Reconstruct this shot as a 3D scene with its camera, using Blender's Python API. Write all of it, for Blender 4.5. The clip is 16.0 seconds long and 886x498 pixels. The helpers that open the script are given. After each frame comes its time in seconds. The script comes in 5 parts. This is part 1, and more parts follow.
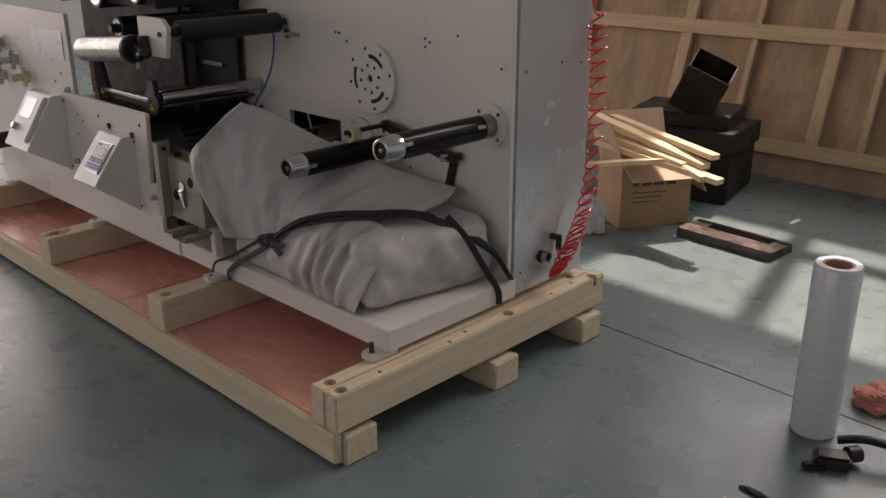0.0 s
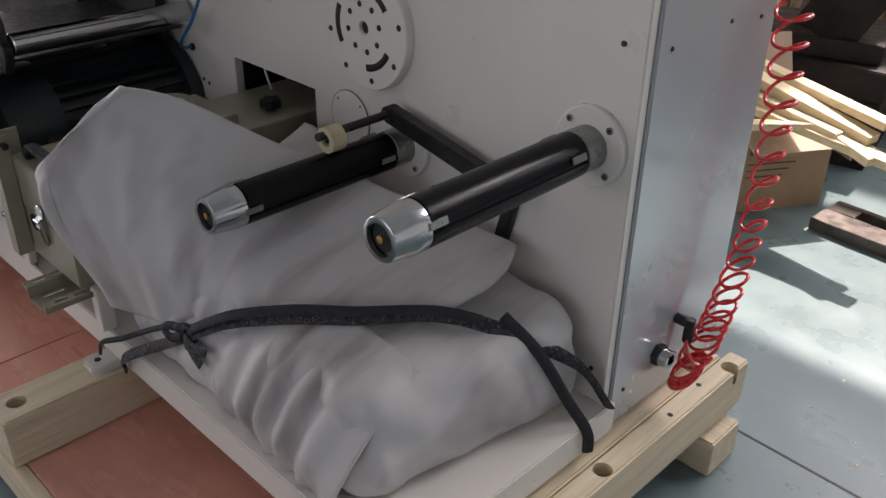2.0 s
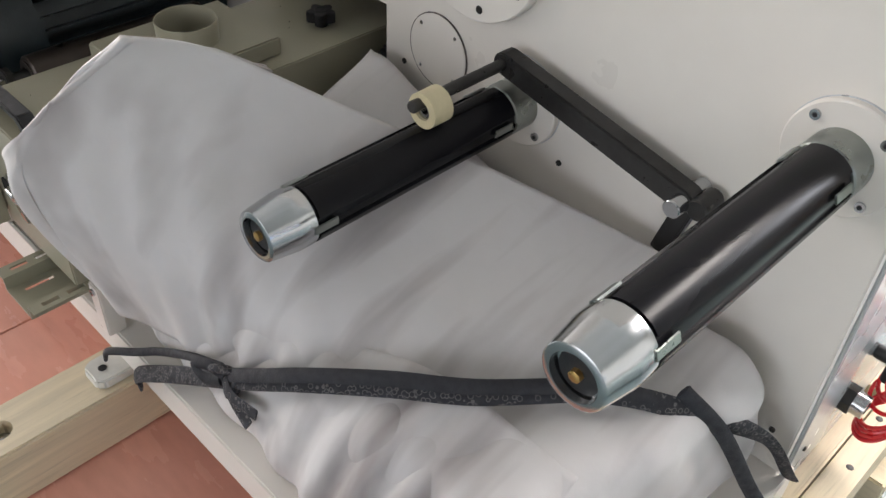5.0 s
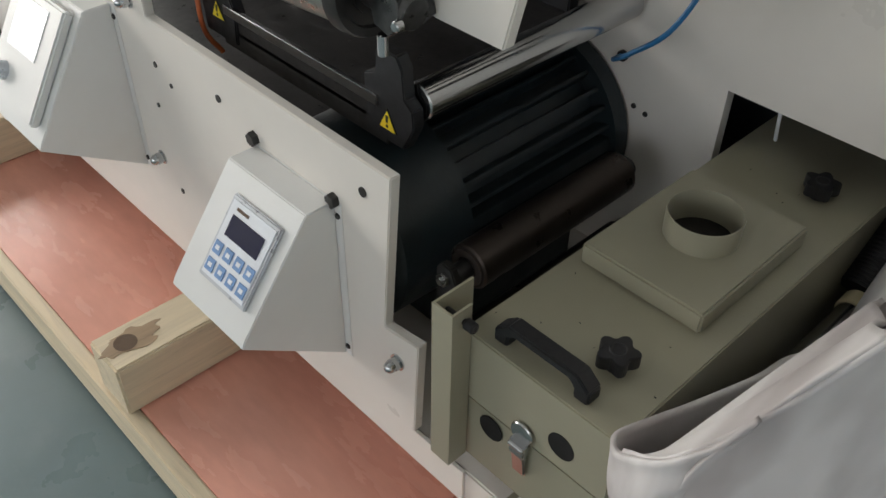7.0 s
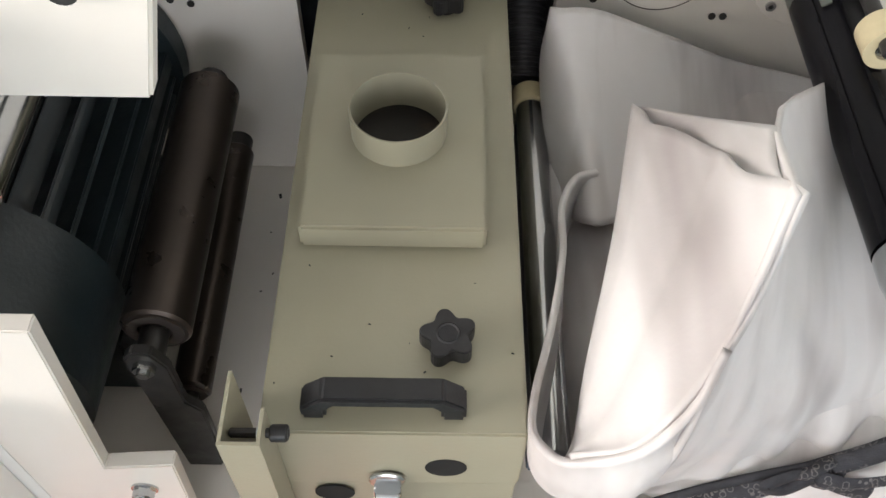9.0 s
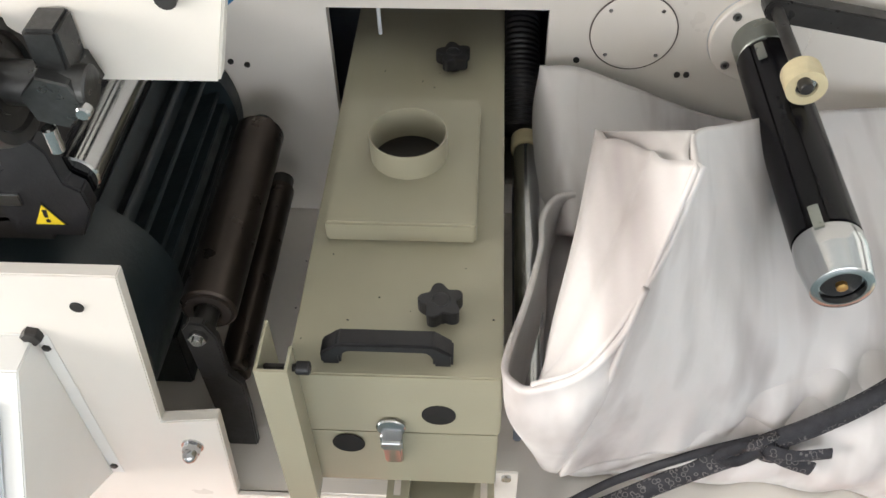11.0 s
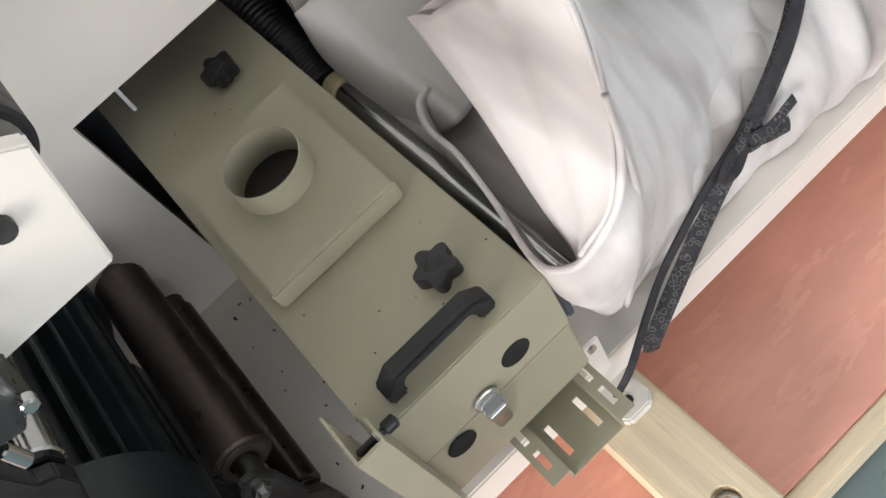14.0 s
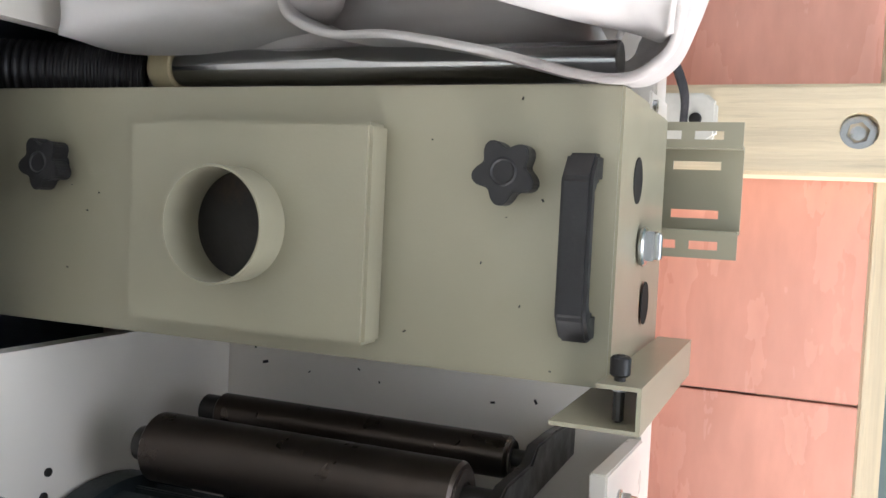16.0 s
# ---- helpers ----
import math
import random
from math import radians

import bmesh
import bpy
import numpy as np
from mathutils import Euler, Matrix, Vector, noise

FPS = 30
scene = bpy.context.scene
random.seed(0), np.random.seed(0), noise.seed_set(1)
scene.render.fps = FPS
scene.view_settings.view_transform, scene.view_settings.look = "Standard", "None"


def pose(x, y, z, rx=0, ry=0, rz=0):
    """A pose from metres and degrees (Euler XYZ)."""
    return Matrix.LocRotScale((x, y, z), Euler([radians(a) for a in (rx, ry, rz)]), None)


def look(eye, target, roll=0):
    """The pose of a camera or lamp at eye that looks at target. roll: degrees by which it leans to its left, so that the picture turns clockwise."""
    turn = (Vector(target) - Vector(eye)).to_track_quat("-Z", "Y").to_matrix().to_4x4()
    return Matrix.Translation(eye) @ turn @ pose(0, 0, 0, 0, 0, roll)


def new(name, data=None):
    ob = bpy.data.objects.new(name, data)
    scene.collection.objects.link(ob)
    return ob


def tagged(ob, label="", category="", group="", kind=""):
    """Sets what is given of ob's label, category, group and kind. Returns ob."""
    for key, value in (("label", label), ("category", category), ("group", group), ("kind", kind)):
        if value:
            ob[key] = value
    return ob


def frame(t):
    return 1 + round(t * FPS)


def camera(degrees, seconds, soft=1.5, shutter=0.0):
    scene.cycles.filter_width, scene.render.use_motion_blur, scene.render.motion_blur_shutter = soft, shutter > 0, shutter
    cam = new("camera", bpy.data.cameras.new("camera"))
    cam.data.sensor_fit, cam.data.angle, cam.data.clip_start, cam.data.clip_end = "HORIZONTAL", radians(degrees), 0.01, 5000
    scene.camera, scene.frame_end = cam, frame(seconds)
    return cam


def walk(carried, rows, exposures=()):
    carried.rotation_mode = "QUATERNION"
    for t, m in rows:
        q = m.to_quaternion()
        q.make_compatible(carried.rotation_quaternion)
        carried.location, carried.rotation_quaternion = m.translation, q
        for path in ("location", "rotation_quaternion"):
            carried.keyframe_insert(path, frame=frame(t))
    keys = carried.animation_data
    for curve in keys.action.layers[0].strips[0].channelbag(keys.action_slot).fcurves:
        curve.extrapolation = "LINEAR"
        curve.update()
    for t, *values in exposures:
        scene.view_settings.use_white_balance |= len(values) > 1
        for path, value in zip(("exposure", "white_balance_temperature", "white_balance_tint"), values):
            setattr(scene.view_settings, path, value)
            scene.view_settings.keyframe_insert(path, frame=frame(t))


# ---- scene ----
cam = camera(53.1, 16.0)
PATH = [
    (0, (0.704, 0.798, 1.343), (-0.607, 2.14, 0.649), -0.1),
    (0.5, (0.463, 1.004, 1.328), (-0.789, 2.362, 0.562), -1.3),
    (1, (0.229, 1.257, 1.311), (-0.989, 2.59, 0.452), 0.0),
    (1.5, (-0.054, 1.467, 1.324), (-1.259, 2.768, 0.399), 0.7),
    (2, (-0.282, 1.688, 1.313), (-1.5, 2.928, 0.324), 0.9),
    (2.5, (-0.468, 1.803, 1.3), (-1.595, 3.021, 0.184), 2.5),
    (3, (-0.661, 1.83, 1.291), (-1.617, 3.091, 0.068), 3.5),
    (3.2, (-0.715, 1.862, 1.279), (-1.618, 3.135, 0.028), 4.3),
    (5.3, (-0.822, 1.927, 1.282), (-1.893, 2.993, -0.028), 3.5),
    (5.5, (-0.872, 1.89, 1.289), (-1.963, 2.934, -0.022), 3.9),
    (6, (-1.051, 1.76, 1.307), (-2.221, 2.744, 0.017), 3.8),
    (6.5, (-1.296, 1.726, 1.29), (-2.523, 2.616, -0.015), 1.8),
    (7, (-1.526, 1.728, 1.309), (-2.618, 2.788, 0.011), 1.0),
    (7.5, (-1.71, 1.74, 1.306), (-2.312, 3.053, -0.077), 1.7),
    (8, (-1.8, 1.868, 1.265), (-2.219, 3.118, -0.239), 4.4),
    (8.5, (-1.811, 1.929, 1.255), (-2.004, 3.108, -0.35), 4.6),
    (9, (-1.865, 1.938, 1.262), (-1.853, 3.103, -0.364), 1.4),
    (11.5, (-1.804, 1.695, 1.343), (-1.907, 3.073, -0.103), -1.6),
    (12, (-1.802, 1.691, 1.347), (-1.901, 3.064, -0.103), -1.8),
    (12.5, (-1.799, 1.68, 1.347), (-1.902, 3.062, -0.096), -1.8),
    (13, (-1.805, 1.697, 1.326), (-1.859, 3.006, -0.185), -0.4),
    (13.5, (-1.807, 1.761, 1.31), (-1.775, 3.024, -0.24), -13.5),
    (14, (-1.919, 1.831, 1.313), (-1.727, 2.976, -0.316), -36.1),
    (14.5, (-1.921, 1.868, 1.294), (-1.783, 2.933, -0.393), -70.1),
    (15, (-1.894, 1.975, 1.251), (-1.934, 2.951, -0.494), -83.5),
    (15.5, (-1.879, 2.056, 1.234), (-2.029, 2.871, -0.586), -93.6),
    (16, (-1.88, 2.104, 1.226), (-1.981, 2.863, -0.622), -94.3),
]
EXPOSURES = [
    (0.0, 0.42, 7400, 26), (0.5, 1.08, 6900, 17), (1.0, 1.05, 6700, 17), (2.0, 1.0, 6600, 20), (2.5, 1.1, 7000, 26), (3.0, 1.4, 7200, 24),
    (5.5, 2.25, 6700, 15), (6.0, 2.2, 6700, 14), (6.5, 1.9, 6700, 12), (7.0, 1.72, 6800, 12), (7.5, 2.05, 6900, 13), (9.0, 2.9, 6900, 15), (12.5, 2.85, 7000, 14),
    (14.0, 2.75, 6800, 15), (15.0, 2.8, 6600, 15), (15.5, 3.08, 6600, 15), (16.0, 3.1, 6500, 15)]
walk(cam, [(t, look(eye, target, roll)) for t, eye, target, roll in PATH], EXPOSURES)

# ---- light ----
world = bpy.data.worlds.new("world")
scene.world = world
world.use_nodes = True
_n = world.node_tree.nodes
sky = _n.new("ShaderNodeTexSky")
sky.sky_type, sky.sun_disc = "NISHITA", False
SUN_EL, SUN_AZ = radians(55), Vector((-0.2, 1.0, 0.0)).normalized()
sky.sun_elevation, sky.sun_rotation = SUN_EL, math.atan2(SUN_AZ.x, SUN_AZ.y)
_n["Background"].inputs["Strength"].default_value = 0.08
world.node_tree.links.new(sky.outputs[0], _n["Background"].inputs[0])
sun = new("sun", bpy.data.lights.new("sun", "SUN"))
sun.data.energy, sun.data.angle, sun.data.color = 5.0, radians(0.6), (1.0, 0.93, 0.82)
_d = Vector((SUN_AZ.x * math.cos(SUN_EL), SUN_AZ.y * math.cos(SUN_EL), math.sin(SUN_EL)))
sun.matrix_world = look((0, 0, 8), Vector((0, 0, 8)) - _d)


def window_light(name, eye, target, w, h, power, color=(0.93, 0.97, 1.0)):
    """An area lamp in an opening, for the sky's light or added fill."""
    la = bpy.data.lights.new(name, "AREA")
    la.shape, la.size, la.size_y, la.energy, la.color = "RECTANGLE", w, h, power, color
    ob = new(name, la)
    ob.matrix_world = look(eye, target)
    return ob


window_light("window_light_west", (-8.7, 1.0, 2.2), (0, 1.5, 1.2), 6.0, 3.4, 150, (1.0, 0.97, 0.92))
# Fill from the camera side; the south window it stands in is added, unseen.
window_light("south_fill_light", (-1.0, -5.7, 2.6), (-1.2, 2.5, 0.8), 8.0, 2.6, 32, (1.0, 0.96, 0.9))
# Added lamp in an unseen north window, so the floor gets its sheen.
window_light("north_sheen_light", (0.0, 10.2, 4.2), (0.0, 3.0, 1.0), 8.0, 2.6, 185, (0.92, 0.97, 1.0))
# Lamp under the unseen roof light, added to brighten the floor behind.
window_light("rooflight_fill", (0.3, 8.3, 6.1), (0.0, 7.0, 0.0), 4.4, 1.2, 200, (1.0, 0.97, 0.92))


# ---- mesh helpers ----
def thing(name, at, label, category, group=""):
    ob = new(name)
    ob.location = at
    ob["base"] = [float(v) for v in at]
    return tagged(ob, label, category, group)


def base_of(ob):
    while ob is not None:
        if "base" in ob:
            return Vector(ob["base"])
        ob = ob.parent
    return Vector((0, 0, 0))


def part(name, bm, material, parent=None, label="", smooth=True, angle=35):
    """One mesh object from a bmesh in world places, under a thing or a part."""
    if parent is not None:
        bmesh.ops.translate(bm, vec=-base_of(parent), verts=bm.verts)
    bmesh.ops.recalc_face_normals(bm, faces=bm.faces)
    me = bpy.data.meshes.new(name)
    bm.to_mesh(me)
    bm.free()
    if smooth:
        me.polygons.foreach_set("use_smooth", [True] * len(me.polygons))
        me.set_sharp_from_angle(angle=radians(angle))
    me.materials.append(material)
    ob = new(name, me)
    if parent is not None:
        ob.parent = parent
    if label:
        tagged(ob, label)
    return ob


def solo(name, bm, material, label, category="", group="", kind="", angle=35):
    """A top-level thing of one mesh; its origin is at the middle of its foot."""
    lo = [min(v.co[i] for v in bm.verts) for i in range(3)]
    hi = [max(v.co[i] for v in bm.verts) for i in range(3)]
    at = Vector(((lo[0] + hi[0]) / 2, (lo[1] + hi[1]) / 2, lo[2]))
    bmesh.ops.translate(bm, vec=-at, verts=bm.verts)
    ob = part(name, bm, material, angle=angle)
    ob.location = at
    ob["base"] = [float(v) for v in at]
    return tagged(ob, label, category, group, kind)


def join(*bms):
    out = bms[0]
    for b in bms[1:]:
        me = bpy.data.meshes.new("t")
        b.to_mesh(me)
        b.free()
        out.from_mesh(me)
        bpy.data.meshes.remove(me)
    return out


def box(x0, x1, y0, y1, z0, z1, bev=0.0, seg=2):
    bm = bmesh.new()
    bmesh.ops.create_cube(bm, size=1)
    for v in bm.verts:
        v.co = ((x0 + x1) / 2 + v.co.x * (x1 - x0), (y0 + y1) / 2 + v.co.y * (y1 - y0), (z0 + z1) / 2 + v.co.z * (z1 - z0))
    if bev:
        bmesh.ops.bevel(bm, geom=bm.edges[:], offset=bev, segments=seg, affect="EDGES", clamp_overlap=True)
    return bm


def lathe(profile, p, q, seg=32):
    """A turned body about the axis from p towards q; profile of (along, radius)."""
    p, axis = Vector(p), (Vector(q) - Vector(p)).normalized()
    a = axis.orthogonal().normalized()
    b = axis.cross(a)
    bm = bmesh.new()
    rings = []
    for s, r in profile:
        if r < 1e-6:
            rings.append([bm.verts.new(p + axis * s)])
        else:
            rings.append([bm.verts.new(p + axis * s + (a * math.cos(2 * math.pi * k / seg) + b * math.sin(2 * math.pi * k / seg)) * r) for k in range(seg)])
    for u, v in zip(rings, rings[1:]):
        for k in range(seg):
            k2 = (k + 1) % seg
            if len(u) == 1 and len(v) == 1:
                continue
            if len(u) == 1:
                bm.faces.new((u[0], v[k], v[k2]))
            elif len(v) == 1:
                bm.faces.new((u[k], u[k2], v[0]))
            else:
                bm.faces.new((u[k], u[k2], v[k2], v[k]))
    return bm


def rod(p, q, r, seg=24, bev=0.0015):
    n = (Vector(q) - Vector(p)).length
    b = min(bev, r * 0.4, n * 0.4)
    return lathe([(0, 0), (0, r - b), (b, r), (n - b, r), (n, r - b), (n, 0)], p, q, seg)


def pipe(p, q, r, ri, seg=32):
    n = (Vector(q) - Vector(p)).length
    return lathe([(0, ri), (0, r), (n, r), (n, ri), (0, ri)], p, q, seg)


def prism(outline, axis, a, b, bev=0.0):
    """An outline of 2D points drawn out along an axis from a to b (x: (y, z); y: (x, z); z: (x, y))."""
    bm = bmesh.new()
    put = {"x": lambda u, v, w: (w, u, v), "y": lambda u, v, w: (u, w, v), "z": lambda u, v, w: (u, v, w)}[axis]
    lo = [bm.verts.new(put(u, v, a)) for u, v in outline]
    hi = [bm.verts.new(put(u, v, b)) for u, v in outline]
    bm.faces.new(lo)
    bm.faces.new(hi[::-1])
    n = len(outline)
    for k in range(n):
        bm.faces.new((lo[k], hi[k], hi[(k + 1) % n], lo[(k + 1) % n]))
    bmesh.ops.recalc_face_normals(bm, faces=bm.faces)
    if bev:
        bmesh.ops.bevel(bm, geom=bm.edges[:], offset=bev, segments=2, affect="EDGES", clamp_overlap=True)
    return bm


def spline(points, n):
    """n places on a smooth line through the points."""
    pts = [Vector(p) for p in points]
    pts = [2 * pts[0] - pts[1]] + pts + [2 * pts[-1] - pts[-2]]
    out = []
    for i in range(n):
        s = i / (n - 1) * (len(pts) - 3)
        k = min(int(s), len(pts) - 4)
        t = s - k
        p0, p1, p2, p3 = pts[k : k + 4]
        out.append(0.5 * (2 * p1 + (p2 - p0) * t + (2 * p0 - 5 * p1 + 4 * p2 - p3) * t * t + (3 * p1 - p0 - 3 * p2 + p3) * t**3))
    return out


def sweep(line, r, seg=8, flat=1.0, up=None):
    """A tube along a line; flat < 1 presses it along up."""
    bm = bmesh.new()
    rings = []
    side = None
    for i, p in enumerate(line):
        d = (line[min(i + 1, len(line) - 1)] - line[max(i - 1, 0)]).normalized()
        if up is not None:
            u = (Vector(up) - d * d.dot(Vector(up))).normalized()
        else:
            u = d.orthogonal().normalized() if side is None else (side - d * d.dot(side)).normalized()
            side = u
        w = d.cross(u)
        ri = r[i] if isinstance(r, list) else r
        rings.append([bm.verts.new(p + (w * math.cos(2 * math.pi * k / seg) + u * math.sin(2 * math.pi * k / seg) * flat) * ri) for k in range(seg)])
    for a, b in zip(rings, rings[1:]):
        for k in range(seg):
            bm.faces.new((a[k], a[(k + 1) % seg], b[(k + 1) % seg], b[k]))
    bm.faces.new(rings[0])
    bm.faces.new(rings[-1][::-1])
    return bm


def turned(bm, m, about):
    """bm turned by the matrix m about a place."""
    bmesh.ops.transform(bm, matrix=Matrix.Translation(about) @ m @ Matrix.Translation(-Vector(about)), verts=bm.verts)
    return bm


def cut(ob, cutter_bm):
    """Takes a shape out of a mesh for good."""
    me = bpy.data.meshes.new("t")
    bmesh.ops.recalc_face_normals(cutter_bm, faces=cutter_bm.faces)
    bmesh.ops.translate(cutter_bm, vec=-base_of(ob), verts=cutter_bm.verts)
    cutter_bm.to_mesh(me)
    cutter_bm.free()
    c = new("t", me)
    mod = ob.modifiers.new("t", "BOOLEAN")
    mod.operation, mod.object, mod.solver = "DIFFERENCE", c, "EXACT"
    if ob.parent is not None:
        c.parent = ob.parent
    else:
        c.location = ob.location
    bpy.context.view_layer.update()
    done = bpy.data.meshes.new_from_object(ob.evaluated_get(bpy.context.evaluated_depsgraph_get()))
    ob.modifiers.clear()
    ob.data = done
    bpy.data.objects.remove(c)
    return ob


# ---- materials ----
def mat(name, col, rough=0.5, metal=0.0, var=0.12, scale=6.0, bump=0.15, bscale=80.0, col2=None, spots=0.0, stretch=(1, 1, 1), rvar=0.12, coat=0.0, trans=0.0):
    """Two scales of change in colour and gloss, and fine relief. spots: how much of the second colour lies on it as stains."""
    m = bpy.data.materials.new(name)
    m.use_nodes = True
    nt = m.node_tree
    b = nt.nodes["Principled BSDF"]
    tc, mp = nt.nodes.new("ShaderNodeTexCoord"), nt.nodes.new("ShaderNodeMapping")
    nt.links.new(tc.outputs["Object"], mp.inputs[0])
    info = nt.nodes.new("ShaderNodeObjectInfo")
    off = nt.nodes.new("ShaderNodeVectorMath")
    off.operation = "SCALE"
    off.inputs[0].default_value = (7.3, 3.1, 5.7)
    nt.links.new(info.outputs["Random"], off.inputs["Scale"])
    nt.links.new(off.outputs[0], mp.inputs["Location"])
    mp.inputs["Scale"].default_value = stretch

    def tex(sc, detail=4.0, rg=0.55):
        t = nt.nodes.new("ShaderNodeTexNoise")
        t.inputs["Scale"].default_value, t.inputs["Detail"].default_value, t.inputs["Roughness"].default_value = sc, detail, rg
        nt.links.new(mp.outputs[0], t.inputs["Vector"])
        return t.outputs["Fac"]

    def ramp(src, a, b_, lo, hi):
        r = nt.nodes.new("ShaderNodeMapRange")
        r.inputs[1].default_value, r.inputs[2].default_value, r.inputs[3].default_value, r.inputs[4].default_value = a, b_, lo, hi
        nt.links.new(src, r.inputs[0])
        return r.outputs[0]

    def mix(kind, fac, c1, c2):
        x = nt.nodes.new("ShaderNodeMix")
        x.data_type, x.blend_type = "RGBA", kind
        for slot, v in ((0, fac), (6, c1), (7, c2)):
            if hasattr(v, "links"):
                nt.links.new(v, x.inputs[slot])
            else:
                x.inputs[slot].default_value = v if slot == 0 else (*v[:3], 1)
        return x.outputs[2]

    big, fine = tex(scale), tex(scale * 9, 6)
    dark = tuple(c * (1 - 1.6 * var) for c in col)
    light = tuple(min(1, c * (1 + var)) for c in col)
    c = mix("MIX", ramp(big, 0.3, 0.7, 0, 1), dark, light)
    c = mix("MULTIPLY", 0.5, c, mix("MIX", ramp(fine, 0.3, 0.7, 0, 1), (1 - 1.4 * var,) * 3, (1, 1, 1)))
    if col2 and spots:
        c = mix("MIX", ramp(tex(scale * 2.3, 10, 0.72), 0.56 - 0.3 * spots, 0.86, 0, 0.95), c, col2)
    nt.links.new(c, b.inputs["Base Color"])
    nt.links.new(ramp(tex(scale * 3), 0.3, 0.7, max(0.02, rough - rvar), min(1, rough + rvar)), b.inputs["Roughness"])
    b.inputs["Metallic"].default_value = metal
    b.inputs["Coat Weight"].default_value = coat
    b.inputs["Transmission Weight"].default_value = trans
    if bump:
        bp = nt.nodes.new("ShaderNodeBump")
        bp.inputs["Strength"].default_value, bp.inputs["Distance"].default_value = bump, 0.002
        nt.links.new(tex(bscale, 5), bp.inputs["Height"])
        nt.links.new(bp.outputs[0], b.inputs["Normal"])
    return m


M_PLATE = mat("white_paint", (0.74, 0.70, 0.645), 0.38, var=0.03, scale=2.5, bump=0.06, bscale=220)
M_GREY = mat("pale_grey_paint", (0.56, 0.58, 0.60), 0.2, metal=0.35, var=0.03, scale=2.0, bump=0.04, bscale=160)
M_BOX = mat("beige_paint", (0.305, 0.288, 0.212), 0.33, var=0.04, scale=3, bump=0.08, bscale=260, rvar=0.025)
M_CTRL = mat("control_white_paint", (0.76, 0.76, 0.74), 0.4, var=0.03, scale=3, bump=0.1, bscale=300)
M_BLACK = mat("black_plastic", (0.013, 0.013, 0.015), 0.48, var=0.2, scale=20, bump=0.12, bscale=300)
M_STEELBLK = mat("black_oxide_steel", (0.04, 0.038, 0.037), 0.38, metal=0.4, var=0.25, scale=14, bump=0.1, bscale=200)
M_SHAFT = mat("black_anodised", (0.007, 0.007, 0.009), 0.25, metal=0.0, var=0.08, scale=10, bump=0.0, rvar=0.01)
M_SHAFT.node_tree.nodes["Principled BSDF"].inputs["Specular IOR Level"].default_value = 0.15
M_CHROME = mat("turned_steel", (0.50, 0.51, 0.52), 0.17, metal=1.0, var=0.02, scale=14, bump=0.03, bscale=400, rvar=0.04)
M_SCRAPED = mat("scraped_dark_steel", (0.085, 0.085, 0.085), 0.36, metal=0.75, var=0.25, scale=20, bump=0.2, bscale=120)
M_HOLESHADE = mat("painted_hole_shade", (0.004, 0.004, 0.004), 0.9, var=0.1, bump=0.0)
M_BRASS = mat("brass", (0.62, 0.38, 0.14), 0.35, metal=1.0, var=0.1, scale=40, bump=0.05)
M_BROWNROLL = mat("brown_anodised", (0.065, 0.052, 0.045), 0.34, metal=0.75, var=0.12, scale=8, bump=0.04, bscale=200)
M_MOTOR = mat("dark_teal_enamel", (0.014, 0.023, 0.027), 0.42, var=0.2, scale=8, bump=0.2, bscale=180)
M_YELLOWPLASTIC = mat("aged_nylon", (0.60, 0.52, 0.33), 0.45, var=0.08, scale=20, bump=0.1, bscale=200)
M_RED = mat("red_hose", (0.78, 0.025, 0.03), 0.3, var=0.08, scale=20, bump=0.02, coat=0.4)
M_BLUE = mat("blue_tube", (0.02, 0.16, 0.36), 0.35, var=0.08, scale=20, bump=0.02)
M_YELLOW = mat("warning_yellow", (0.8, 0.6, 0.03), 0.45, var=0.05, scale=20, bump=0.02)
M_SILVERFILM = mat("panel_silver", (0.55, 0.57, 0.6), 0.35, metal=0.4, var=0.04, scale=20, bump=0.02)
M_SCREEN = mat("dark_display", (0.03, 0.03, 0.06), 0.12, var=0.05, scale=20, bump=0.0)
M_KEY = mat("blue_key", (0.16, 0.30, 0.55), 0.5, var=0.06, scale=40, bump=0.02)
M_WHITE = mat("white_print", (0.75, 0.78, 0.82), 0.5, var=0.03, scale=20, bump=0.02)
M_PAD = mat("foot_white", (0.66, 0.65, 0.6), 0.6, var=0.08, scale=20, bump=0.15)
M_FILM = mat("stretch_film", (0.72, 0.75, 0.77), 0.22, var=0.04, scale=6, bump=0.1, bscale=30, stretch=(1, 1, 12), coat=0.5)
M_CARTON = mat("corrugated_card", (0.42, 0.28, 0.17), 0.8, var=0.08, scale=5, bump=0.15, bscale=120)
M_CARTONIN = mat("card_inside", (0.55, 0.40, 0.29), 0.8, var=0.06, scale=5, bump=0.15, bscale=120)
M_INK = mat("brown_ink", (0.12, 0.075, 0.045), 0.8, var=0.1, scale=30, bump=0.05)
M_RAG = mat("white_cloth", (0.6, 0.6, 0.61), 0.9, var=0.1, scale=12, bump=0.4, bscale=300)
M_PINK = mat("pink_cloth", (0.62, 0.25, 0.2), 0.9, var=0.12, scale=14, bump=0.4, bscale=300)
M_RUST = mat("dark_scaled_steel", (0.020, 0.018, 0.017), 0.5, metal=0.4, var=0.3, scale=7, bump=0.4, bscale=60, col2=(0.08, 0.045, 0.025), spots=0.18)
M_FRAME = mat("brushed_dark_steel", (0.12, 0.10, 0.09), 0.38, metal=0.7, var=0.25, scale=9, bump=0.2, bscale=90, col2=(0.26, 0.17, 0.11), spots=0.08)
M_WALL = mat("factory_wall_paint", (0.62, 0.62, 0.60), 0.8, var=0.06, scale=0.8, bump=0.2, bscale=40)
